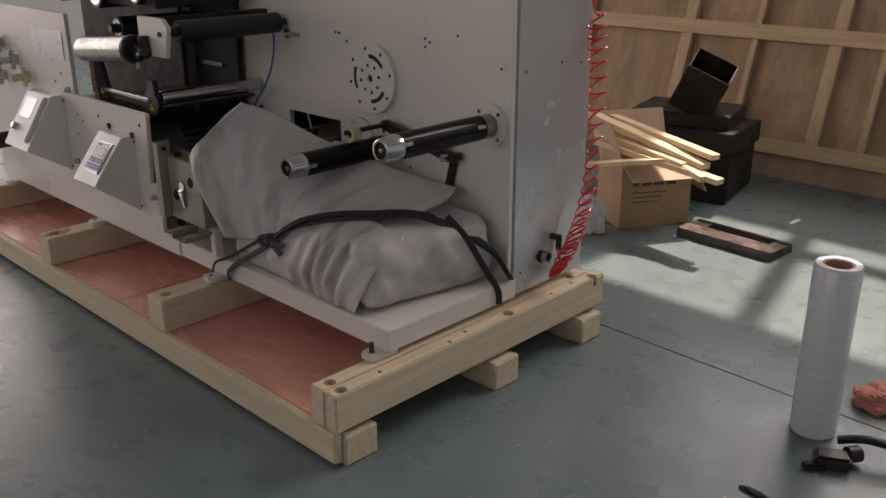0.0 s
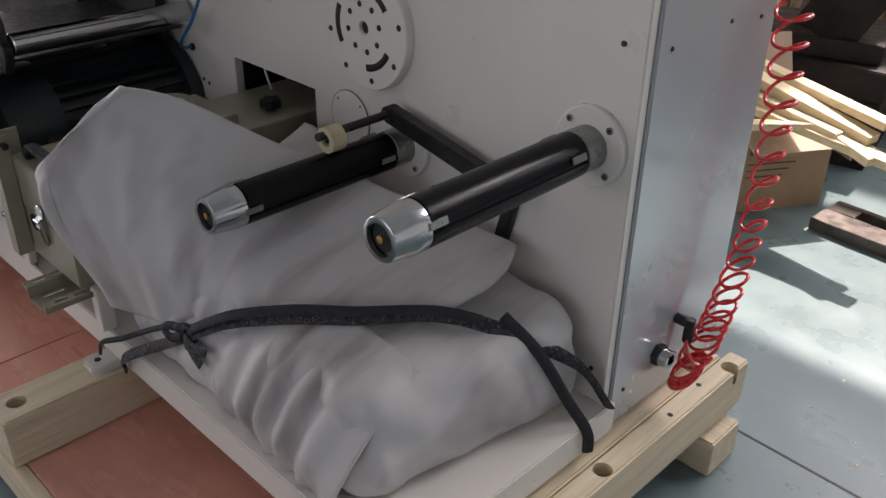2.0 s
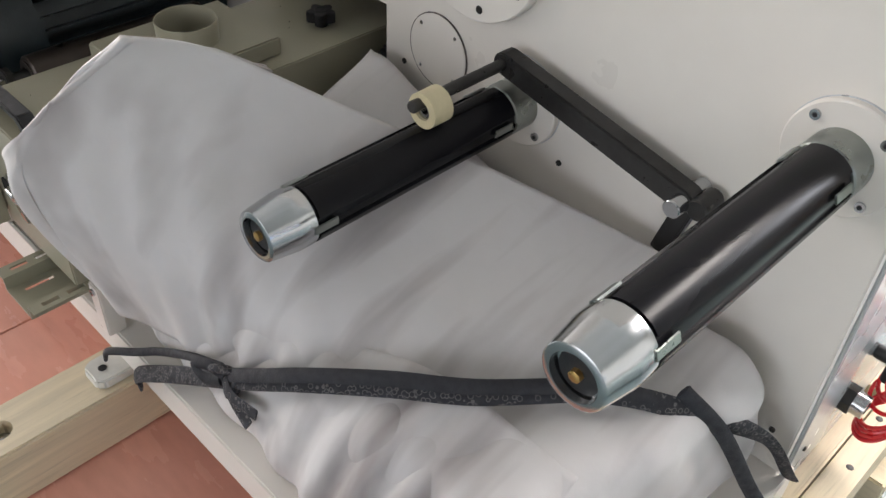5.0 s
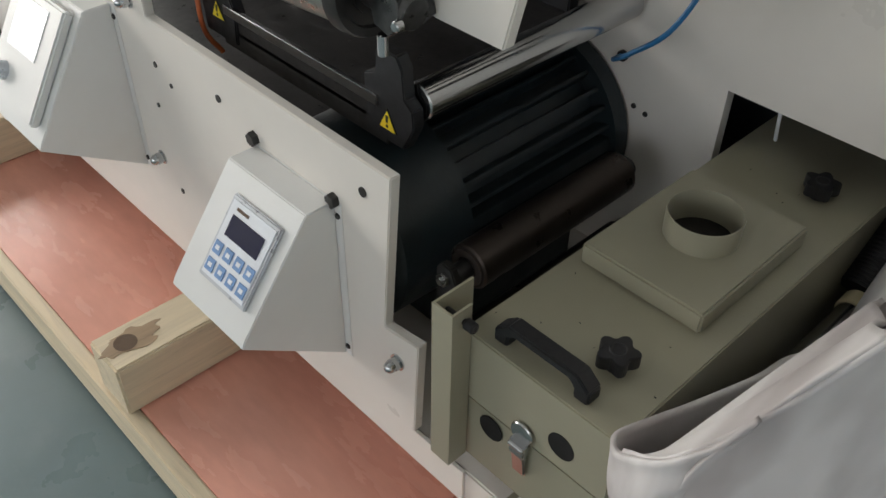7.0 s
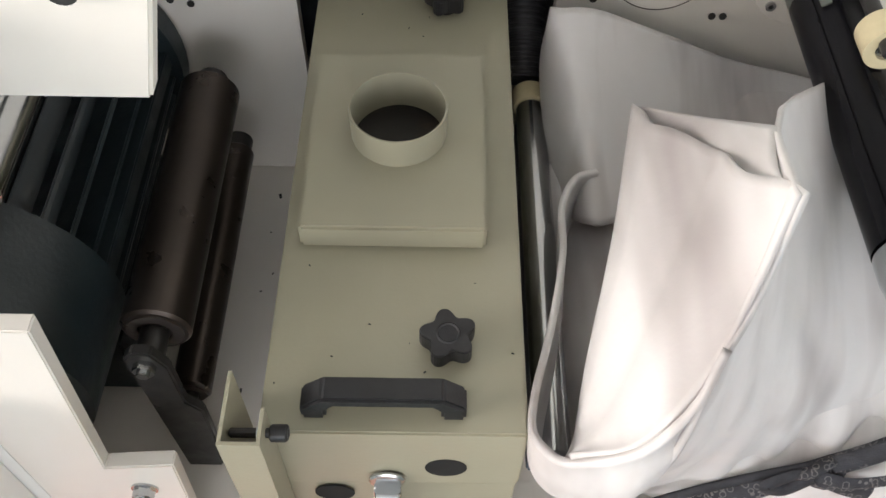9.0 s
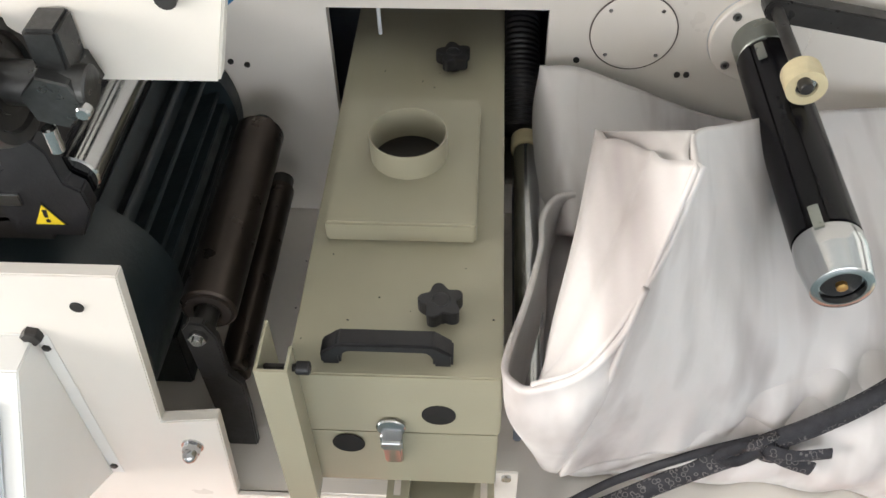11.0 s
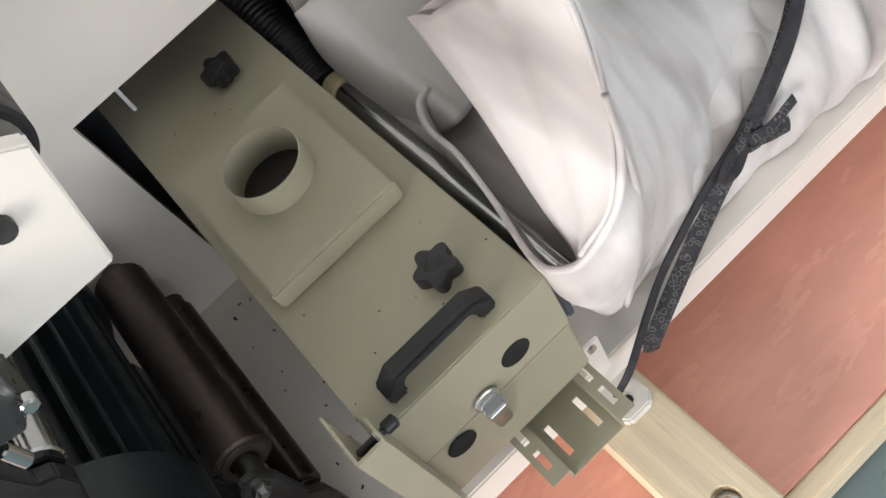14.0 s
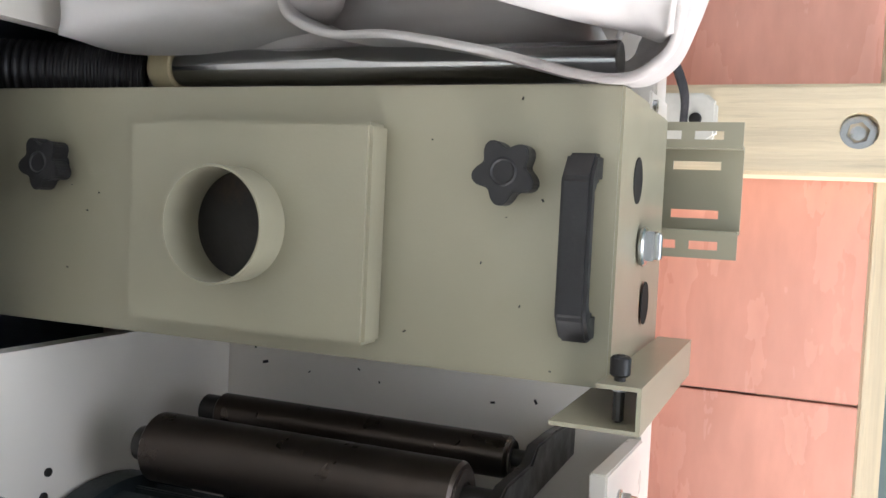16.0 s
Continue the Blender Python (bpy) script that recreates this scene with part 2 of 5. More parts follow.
M_ROOF = mat("roof_sheet", (0.45, 0.46, 0.47), 0.6, var=0.08, scale=0.6, bump=0.1, bscale=20)
M_WINFRAME = mat("window_frame_paint", (0.5, 0.52, 0.53), 0.5, var=0.05, scale=4, bump=0.05)
M_ROLL = mat("dull_steel", (0.30, 0.32, 0.30), 0.34, metal=1.0, var=0.06, scale=12, bump=0.04, bscale=300)
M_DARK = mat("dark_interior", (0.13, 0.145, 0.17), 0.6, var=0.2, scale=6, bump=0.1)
M_ORANGE = mat("orange_wire", (0.55, 0.12, 0.03), 0.4, var=0.05, scale=20, bump=0.02)


def wood(name, col, axis, rough=0.62, knots=0.04, grain=0.09, col2=None):
    st = {"x": (1.2, 26, 26), "y": (26, 1.2, 26), "z": (26, 26, 1.2)}[axis]
    return mat(name, col, rough, var=grain, scale=2.2, bump=0.35, bscale=9, stretch=st, col2=col2 or tuple(c * 0.45 for c in col), spots=knots)


PINE = (0.72, 0.61, 0.43)
M_PINE_X, M_PINE_Y, M_PINE_Z = wood("pine_x", PINE, "x"), wood("pine_y", PINE, "y"), wood("pine_z", PINE, "z")
M_OLDPINE_X, M_OLDPINE_Z = wood("weathered_pine_x", (0.55, 0.40, 0.24), "x"), wood("weathered_pine_z", (0.55, 0.40, 0.24), "z")
M_STICK = wood("fresh_pine", (0.72, 0.58, 0.36), "x", knots=0.02, grain=0.1)
M_PLY = mat("red_plywood", (0.80, 0.39, 0.30), 0.26, var=0.10, scale=2.2, bump=0.08, bscale=14, stretch=(1.0, 3.2, 3.2), col2=(0.70, 0.33, 0.25), spots=0.05, rvar=0.04)
M_CRATEPLY = mat("crate_plywood", (0.40, 0.27, 0.165), 0.7, var=0.2, scale=1.4, bump=0.2, bscale=10, stretch=(6, 6, 1), col2=(0.19, 0.12, 0.07), spots=0.2)

# worn green floor paint with scuffs, dust and a sheen
M_FLOOR = mat("green_floor_paint", (0.14, 0.195, 0.203), 0.30, var=0.06, scale=2.6, bump=0.15, bscale=90, col2=(0.19, 0.235, 0.235), spots=0.12, rvar=0.06)


def foam_material():
    m = mat("white_foam", (0.61, 0.585, 0.575), 0.55, var=0.03, scale=5, bump=0.12, bscale=120)
    b = m.node_tree.nodes["Principled BSDF"]
    nt = m.node_tree
    # Stretched grey streaks put the shade of ripples and overlapping layers into the colour.
    tc, mp, no = nt.nodes.new("ShaderNodeTexCoord"), nt.nodes.new("ShaderNodeMapping"), nt.nodes.new("ShaderNodeTexNoise")
    mp.inputs["Scale"].default_value, mp.inputs["Rotation"].default_value = (16, 2.0, 5.0), (0, 0, radians(20))
    no.inputs["Scale"].default_value, no.inputs["Detail"].default_value = 1.0, 3.0
    nt.links.new(tc.outputs["Object"], mp.inputs[0])
    nt.links.new(mp.outputs[0], no.inputs["Vector"])
    x, r = nt.nodes.new("ShaderNodeMix"), nt.nodes.new("ShaderNodeMapRange")
    x.data_type, x.blend_type = "RGBA", "MULTIPLY"
    r.inputs[1].default_value, r.inputs[2].default_value, r.inputs[3].default_value, r.inputs[4].default_value = 0.45, 0.72, 0.0, 0.9
    nt.links.new(no.outputs["Fac"], r.inputs[0])
    nt.links.new(r.outputs[0], x.inputs[0])
    nt.links.new(b.inputs["Base Color"].links[0].from_socket, x.inputs[6])
    x.inputs[7].default_value = (0.47, 0.43, 0.425, 1)
    nt.links.new(x.outputs[2], b.inputs["Base Color"])
    b.inputs["Subsurface Weight"].default_value = 0.25
    b.inputs["Subsurface Radius"].default_value = (0.02, 0.018, 0.018)
    b.inputs["Sheen Weight"].default_value = 0.15
    return m


M_FOAM = foam_material()


def strap_material():
    """Dark woven band with small pale ornaments along it."""
    m = mat("printed_band", (0.022, 0.022, 0.028), 0.75, var=0.2, scale=30, bump=0.5, bscale=500)
    nt = m.node_tree
    b = nt.nodes["Principled BSDF"]
    tc, v = nt.nodes.new("ShaderNodeTexCoord"), nt.nodes.new("ShaderNodeTexVoronoi")
    v.inputs["Scale"].default_value = 130
    nt.links.new(tc.outputs["Object"], v.inputs["Vector"])
    r = nt.nodes.new("ShaderNodeValToRGB")
    r.color_ramp.interpolation = "CONSTANT"
    r.color_ramp.elements[0].color = (0, 0, 0, 1)
    r.color_ramp.elements[1].position = 0.34
    r.color_ramp.elements[1].color = (1, 1, 1, 1)
    e = r.color_ramp.elements.new(0.46)
    e.color = (0, 0, 0, 1)
    nt.links.new(v.outputs["Distance"], r.inputs[0])
    old = b.inputs["Base Color"].links[0].from_socket
    x = nt.nodes.new("ShaderNodeMix")
    x.data_type = "RGBA"
    nt.links.new(r.outputs[0], x.inputs[0])
    nt.links.new(old, x.inputs[6])
    x.inputs[7].default_value = (0.12, 0.11, 0.11, 1)
    nt.links.new(x.outputs[2], b.inputs["Base Color"])
    return m


M_STRAP = strap_material()
M_BAND = mat("plain_dark_band", (0.02, 0.02, 0.026), 0.7, var=0.2, scale=30, bump=0.5, bscale=500)

# ---- the hall ----
X0, X1, Y0, Y1, ZR = -9.0, 7.0, -6.0, 10.5, 6.2
floor = solo("floor", box(X0 - 0.2, X1 + 0.2, Y0 - 0.2, Y1 + 0.2, -0.2, 0.0), M_FLOOR, "worn grey-green painted concrete factory floor", "floor", kind="structure")
# Unseen roof, left open where the sun patches need their light.
ceiling = solo("ceiling", join(box(X0 - 0.2, -2.15, Y0 - 0.2, Y1 + 0.2, ZR, ZR + 0.15), box(2.5, X1 + 0.2, Y0 - 0.2, Y1 + 0.2, ZR, ZR + 0.15), box(-2.15, 2.5, Y0 - 0.2, 7.86, ZR, ZR + 0.15), box(-2.15, 2.5, 9.00, Y1 + 0.2, ZR, ZR + 0.15)), M_ROOF, "grey sheet metal factory roof", "ceiling", kind="structure")


def wall_along_x(name, y0, y1, x0, x1, gap):
    """A wall with one long opening; gap: (x0, x1, z0, z1)."""
    a, b, c, d = gap
    bm = join(box(x0, a, y0, y1, 0, ZR), box(b, x1, y0, y1, 0, ZR), box(a, b, y0, y1, 0, c), box(a, b, y0, y1, d, ZR))
    return solo(name, bm, M_WALL, "plain pale painted factory wall with a window band", "wall", kind="structure")


def wall_along_y(name, x0, x1, y0, y1, gap):
    a, b, c, d = gap
    bm = join(box(x0, x1, y0, a, 0, ZR), box(x0, x1, b, y1, 0, ZR), box(x0, x1, a, b, 0, c), box(x0, x1, a, b, d, ZR))
    return solo(name, bm, M_WALL, "plain pale painted factory wall with a window band", "wall", kind="structure")


# The high north opening is unseen, added for the floor to reflect.
wall_along_x("wall_north", Y1, Y1 + 0.2, X0 - 0.2, X1 + 0.2, (-4.0, 4.0, 2.8, 5.6))
# The south opening is unseen, made for the fill light.
wall_along_x("wall_south", Y0 - 0.2, Y0, X0 - 0.2, X1 + 0.2, (-5.0, 3.0, 1.2, 4.0))
wall_along_y("wall_west", X0 - 0.2, X0, Y0, Y1, (-2.0, 4.0, 0.5, 4.0))
wall_along_y("wall_east", X1, X1 + 0.2, Y0, Y1, (0.0, 4.0, 2.0, 4.0))


def window_bars(name, fixed, along, a, b, z0, z1, step):
    bms = []
    w = 0.05
    def bar(s0, s1, c0, c1):
        return box(s0, s1, fixed, fixed + 0.06, c0, c1) if along == "x" else box(fixed, fixed + 0.06, s0, s1, c0, c1)
    n = round((b - a) / step)
    for k in range(n + 1):
        s = a + (b - a) * k / n
        bms.append(bar(max(a, s - w / 2), min(b, s + w / 2), z0, z1))
    for z in (z0 + w / 2, (z0 + z1) / 2, z1 - w / 2):
        bms.append(bar(a, b, z - w / 2, z + w / 2))
    return solo(name, join(*bms), M_WINFRAME, "grey metal window frame with thin bars", "window", kind="structure")


# Unseen roof light: bars placed and slanted to shape the floor's sun patches.
solo("window_1", join(*[prism([(x - 0.055, 8.995), (x + 0.055, 8.995), (x + 0.325, 7.865), (x + 0.215, 7.865)], "z", ZR + 0.02, ZR + 0.10) for x in (-2.45, -1.65, -0.75, 0.15, 1.05)], box(-2.15, 2.5, 8.66, 8.76, ZR + 0.03, ZR + 0.09)), M_WINFRAME, "unseen roof light, grey metal bars set to shape the sun patches", "window", kind="structure")
window_bars("window_2", X0 - 0.12, "y", -2.0, 4.0, 0.5, 4.0, 1.5)
# Bars of the added north window.
window_bars("window_4", Y1 + 0.06, "x", -4.0, 4.0, 2.8, 5.6, 1.6)
# Bars of the added south window.
window_bars("window_3", Y0 - 0.12, "x", -5.0, 3.0, 1.2, 4.0, 1.6)

# ---- pallet ----
PX0, PX1, PY0, PY1 = -3.62, -0.87, 2.016, 3.20
BEAM_TOP, BEAM_BOT = 0.212, 0.104


def bolt_head(x, y, z, r=0.012):
    return lathe([(0, r * 1.7), (0.002, r * 1.7), (0.002, r), (0.010, r * 0.95), (0.012, r * 0.5), (0.012, 0)], (x, y, z), (x, y, z + 1), 6)


pallet = thing("timber_pallet", (-2.2, 2.6, 0.0), "pale pine pallet with a red plywood deck under the machine", "pallet")
for y0, y1 in ((2.04, 2.15), (2.61, 2.72), (3.05, 3.16)):
    part("skid", box(PX0, -0.862 if y0 < 2.1 else -0.845, y0, y1, 0.0, 0.088, 0.004), M_PINE_X, pallet)
part("edge_board", box(PX0, -0.875, 2.011, 2.0385, 0.012, 0.100, 0.003), M_PINE_X, pallet, "rough sawn pine edge board")
for x0, x1 in ((PX0, -2.093), (-2.090, -0.98)):
    part("deck_panel", box(x0, x1, 2.039, 3.19, 0.089, 0.101, 0.001), M_PLY, pallet, "smooth reddish plywood deck panel")


def beam(x0, x1, y1, holes):
    ob = part("cross_beam", box(x0, x1, PY0 + 0.002, y1, BEAM_BOT - 0.002, BEAM_TOP, 0.004), M_PINE_Y, pallet)
    for hx, hy, r in holes:
        cut(ob, rod((hx, hy, BEAM_TOP - 0.03), (hx, hy, BEAM_TOP + 0.05), r, 24, 0))
        part("bolt", bolt_head(hx, hy, BEAM_TOP - 0.03), M_CHROME, ob)
    return ob


beam(-0.915, PX1, 3.20, ((-0.892, 2.055, 0.017), (-0.892, 2.717, 0.018), (-0.886, 3.147, 0.018)))
endb = [o for o in pallet.children if o.name.startswith("cross_beam")][0]
for x, y in ((-0.893, 2.19), (-0.884, 2.45), (-0.90, 2.53), (-0.89, 2.93), (-0.90, 3.05)):
    part("nail_hole", lathe([(0, 0), (0, 0.006), (0.0006, 0.005), (0.0006, 0)], (x, y, BEAM_TOP), (x, y, 1), 9), M_RUST, endb)
beam(-0.975, -0.918, 3.17, ((-0.943, 2.06, 0.017), (-0.94, 3.09, 0.017)))
beam(-1.832, -1.735, 3.18, ((-1.784, 2.062, 0.019),))
beam(-2.68, -2.584, 3.18, ((-2.634, 2.062, 0.022),))
beam(-3.56, -3.46, 3.18, ((-3.51, 2.062, 0.019),))

blot = [(-2.634 + (0.026 + 0.012 * noise.noise(Vector((math.cos(a) * 2, math.sin(a) * 2, 0.3)))) * math.cos(a), 2.078 + (0.052 + 0.03 * noise.noise(Vector((math.cos(a) * 3, math.sin(a) * 3, 1.3)))) * math.sin(a)) for a in [k * math.pi / 18 for k in range(36)]]
torn = prism(blot, "z", BEAM_TOP - 0.0005, BEAM_TOP + 0.0008)
# A flat dark disc covers the bolt hole, coloured as the shade in it.
hole_ = lathe([(0, 0), (0.0, 0.019), (0.0006, 0.020), (0.0006, 0.0)], (-2.634, 2.062, BEAM_TOP + 0.0008), (-2.634, 2.062, 1), 24)
part("hole_shade", hole_, M_INK, pallet, "flat dark disc painted as the shade in a bolt hole")
part("torn_patch", torn, wood("stained_torn_wood", (0.36, 0.25, 0.15), "y"), pallet, "dark torn wood round a bolt hole")
rng = random.Random(9)
crumbs = []
for k in range(46):
    if k % 2:
        x, y, z = rng.uniform(-2.0, -1.80), rng.uniform(2.24, 2.75), 0.6042
        if 2.40 < y < 2.64:
            continue
    else:
        x, y, z = rng.uniform(-2.10, -2.02), rng.uniform(2.35, 2.74), 0.2922
    s = rng.uniform(0.0006, 0.0014) if k % 2 else rng.uniform(0.0015, 0.004)
    crumbs.append(turned(box(x - s, x + s, y - s * 0.45, y + s * 0.45, z, z + 0.001), Matrix.Rotation(rng.uniform(0, 3), 4, "Z"), (x, y, 0)))
solo("dark_crumbs", join(*crumbs), M_BLACK, "small dark crumbs on the dryer and base", "crumbs", kind="stuff")

# ---- the machine ----
YP, ZB, ZT = 2.772, 0.292, 1.8
machine = thing("printing_machine", (-2.2, 2.7, 0.225), "white label printing machine on a steel base, part unpacked", "machine")
basebox = part("base_plate", box(-3.62, -0.932, 2.258, 2.80, 0.228, ZB, 0.003), M_PLATE, machine, "white painted folded steel base")
for x in (-0.965, -1.775, -2.62, -3.45):
    foot = part("foot", prism([(x - 0.028, 2.30), (x - 0.028, 2.215), (x - 0.018, 2.203), (x + 0.018, 2.203), (x + 0.028, 2.215), (x + 0.028, 2.30)], "z", 0.213, 0.232, 0.003), M_PAD, machine, "white foot bracket with a bolt hole")
    part("bolt", rod((x, 2.225, 0.225), (x, 2.225, 0.262 if x > -1 else 0.234), 0.007, 12), M_STEELBLK, foot)
main = part("back_plate", box(-3.62, -0.945, YP, YP + 0.02, ZB + 0.001, ZT, 0.002), M_PLATE, machine, "thick white painted side plate")
cut(main, box(-2.034, -1.732, YP - 0.1, YP + 0.2, 0.36, 0.678))
cabinet = part("rear_cabinet", join(box(-3.62, -0.965, 3.13, 3.15, 0.235, ZT), box(-3.62, -0.965, YP + 0.021, 3.13, ZT - 0.02, ZT), box(-3.62, -3.60, YP + 0.021, 3.13, 0.235, ZT - 0.021), box(-3.60, -0.965, YP + 0.021, 3.13, 0.235, 0.25)), M_PLATE, machine)
end = part("end_panel", box(-0.963, -0.940, YP + 0.022, 3.152, 0.232, ZT, 0.003), M_GREY, machine, "glossy pale grey sheet end panel")
for y, z in ((2.83, 0.93), (2.83, 0.30), (3.0, 0.94), (3.10, 0.93)):
    part("screw", rod((-0.942, y, z), (-0.937, y, z), 0.004, 10), M_STEELBLK, end)
# inside the opening: added panels, coloured dark for the cabinet's shade
part("inner_box", join(box(-2.30, -1.5, 3.02, 3.03, 0.25, 1.0), box(-2.20, -2.19, YP + 0.03, 3.02, 0.25, 1.0), box(-1.60, -1.59, YP + 0.03, 3.02, 0.25, 1.0), box(-2.2, -1.6, YP + 0.03, 3.02, 0.86, 0.87)), M_DARK, machine, "added panels coloured dark for the shade in the cabinet")
part("cable", sweep(spline([(-1.965, 2.80, 0.70), (-1.968, 2.81, 0.65), (-1.97, 2.83, 0.58), (-1.97, 2.85, 0.5)], 14), 0.003), M_WHITE, machine, "thin white cable")
hose = part("hose", sweep(spline([(-1.755, 2.99, 0.62), (-1.765, 2.88, 0.585), (-1.765, 2.80, 0.54), (-1.765, 2.74, 0.50)], 140), [0.028 + 0.0016 * (i % 4 < 2) for i in range(140)], 16), M_BLACK, machine, "ribbed black hose")

# holes and plugs of the back plate
for x, z in ((-2.181, 0.588), (-2.158, 0.583), (-1.547, 0.578), (-1.534, 0.578), (-1.69, 0.60), (-1.374, 0.574), (-1.30, 1.00), (-1.30, 0.975), (-1.28, 0.99), (-1.72, 0.985), (-1.74, 0.985), (-1.16, 1.02), (-0.985, 0.94), (-0.975, 0.36), (-1.68, 0.96)):
    part("plug", lathe([(0, 0), (0, 0.0045), (0.002, 0.0045), (0.002, 0)], (x, YP, z), (x, YP - 1, z), 10), M_STEELBLK, machine)

# slotted disc
disc = part("register_disc", lathe([(0, 0.012), (0.018, 0.012), (0.02, 0.014), (0.02, 0.116), (0.018, 0.118), (0, 0.118)], (-1.545, YP, 0.85), (-1.545, YP - 1, 0.85), 64), M_PLATE, machine, "white disc with curved slots")
for k in range(8):
    a = math.pi * 2 * k / 8 + 0.2
    for r, s in ((0.10, 0.006), (0.045, 0.006)):
        p = (-1.545 + r * math.cos(a), YP - 0.0185, 0.85 + r * math.sin(a))
        part("bolt_hole", rod(p, (p[0], p[1] - 0.003, p[2]), s, 12), M_STEELBLK, disc)
for k in range(3):
    a0 = math.pi * 2 * k / 3 + 0.6
    arc = [Vector((-1.545 + 0.075 * math.cos(a0 + s * 0.09), YP - 0.0205, 0.85 + 0.075 * math.sin(a0 + s * 0.09))) for s in range(12)]
    part("slot", sweep(arc, 0.007, 8, 0.15, (0, 1, 0)), M_STEELBLK, disc)
part("hub", rod((-1.545, YP + 0.01, 0.85), (-1.545, YP - 0.012, 0.85), 0.014), M_STEELBLK, disc)
cover = part("round_cover", lathe([(0, 0.058), (0.002, 0.058), (0.003, 0.057), (0.003, 0)], (-1.617, YP, 0.646), (-1.617, YP - 1, 0.646), 64), M_PLATE, machine)
part("joint", pipe((-1.617, YP, 0.646), (-1.617, YP - 0.0022, 0.646), 0.0594, 0.058, 64), M_FRAME, cover)
for k in range(4):
    a = math.pi / 4 + k * math.pi / 2
    p = (-1.617 + 0.049 * math.cos(a), YP - 0.003, 0.646 + 0.049 * math.sin(a))
    part("screw", rod(p, (p[0], p[1] - 0.0012, p[2]), 0.003, 10), M_CHROME, cover)


def air_shaft(x, z, tip_y, turn):
    """Expanding winding shaft with a turned steel nose."""
    top = YP
    sh = thing("winding_shaft", (x, top, z), "black expanding winding shaft with a bright steel nose", "shaft", "winding shafts")
    fl = part("flange", lathe([(0, 0), (0, 0.066), (0.010, 0.066), (0.012, 0.064), (0.012, 0)], (x, top, z), (x, top - 1, z), 48), M_PLATE, sh, "white round flange")
    for k in range(4):
        a = math.pi / 4 + k * math.pi / 2
        p = (x + 0.054 * math.cos(a), top - 0.012, z + 0.054 * math.sin(a))
        part("screw", lathe([(0, 0.006), (0.003, 0.006), (0.003, 0.003), (0.001, 0.003), (0.001, 0)], p, (p[0], p[1] - 1, p[2]), 16), M_CHROME, fl)
        part("socket", rod((p[0], p[1] - 0.0005, p[2]), (p[0], p[1] - 0.0034, p[2]), 0.0034, 6), M_BLACK, fl)
    part("joint", pipe((x, top, z), (x, top - 0.002, z), 0.0670, 0.066, 48), M_SILVERFILM, fl)
    n = top - tip_y
    part("collar", lathe([(0.012, 0), (0.012, 0.0365), (0.052, 0.0365), (0.054, 0.035), (0.054, 0)], (x, top, z), (x, top - 1, z), 48), M_ROLL, sh, "turned steel collar")
    body = part("body", rod((x, top - 0.054, z), (x, tip_y + 0.062, z), 0.0335, 40), M_SHAFT, sh)
    for k in range(3):
        a = turn + k * 2 * math.pi / 3
        m = Matrix.Rotation(a, 4, "Y")
        seg = [(0.0368 * math.sin(s), 0.0368 * math.cos(s)) for s in [j * 0.16 - 0.72 for j in range(10)]]
        seg += [(0.030 * math.sin(s), 0.030 * math.cos(s)) for s in [0.72 - j * 0.16 for j in range(10)]]
        slat = prism([(x + u, z + v) for u, v in seg], "y", tip_y + 0.064, top - 0.056, 0.0)
        part("slat", turned(slat, m, (x, top, z)), M_SHAFT, body, "glossy black expanding slat")
        for s0 in (tip_y + 0.066, top - 0.085):
            clip = box(x - 0.0055, x + 0.0055, s0 - 0.012, s0 + 0.022, z + 0.036, z + 0.0385, 0.001)
            part("clip", turned(clip, m @ Matrix.Rotation(1.05, 4, "Y"), (x, top, z)), M_ROLL, body)
    nose = part("nose", lathe([(0.0, 0.034), (0.0, 0.0368), (0.004, 0.0370), (0.022, 0.0370), (0.024, 0.0364), (0.055, 0.0325), (0.059, 0.0315), (0.060, 0.0300), (0.060, 0.0235), (0.050, 0.0225), (0.050, 0.0)], (x, tip_y + 0.060, z), (x, tip_y - 1, z), 48), M_CHROME, sh, "bright turned steel nose")
    part("plug", lathe([(0.046, 0), (0.046, 0.0205), (0.052, 0.0205), (0.054, 0.008), (0.054, 0.0)], (x, tip_y + 0.060, z), (x, tip_y - 1, z), 32), M_BLACK, nose)
    part("valve", lathe([(0.05, 0.006), (0.059, 0.006), (0.060, 0.004), (0.060, 0)], (x, tip_y + 0.060, z), (x, tip_y - 1, z), 8), M_BRASS, nose, "small brass air valve")
    return sh


air_shaft(-1.450, 0.642, 2.325, 0.5)
air_shaft(-1.022, 0.770, 2.326, 0.2)

# swing arm with its idler wheel
arm = thing("swing_arm", (-1.3, 2.74, 0.66), "black steel swing arm with a cream nylon wheel", "arm")
L0, L1 = Vector((-1.452, 2.735, 0.712)), Vector((-1.160, 2.735, 0.655))
d = (L1 - L0).normalized()
wv = Vector((-d.z, 0, d.x)) * 0.016
pts = []
for c, s in ((L0, -1), (L1, 1)):
    for k in range(9):
        a = math.pi / 2 + math.pi * k / 8
        o = (d * math.cos(a) if s < 0 else d * -math.cos(a)) * 0.016 + wv * (math.sin(a) if s < 0 else -math.sin(a))
        pts.append(((c + o).x, (c + o).z))
bar = part("bar", prism(pts, "y", 2.722, 2.748, 0.002), M_STEELBLK, arm)
part("pivot", rod((L1.x, 2.772, L1.z), (L1.x, 2.700, L1.z), 0.012), M_CHROME, arm)
part("stud", rod((L0.x, 2.75, L0.z), (L0.x, 2.56, L0.z), 0.008), M_STEELBLK, arm)
part("cap", rod((L1.x + 0.022, 2.76, L1.z), (L1.x + 0.022, 2.72, L1.z), 0.014), M_STEELBLK, arm)
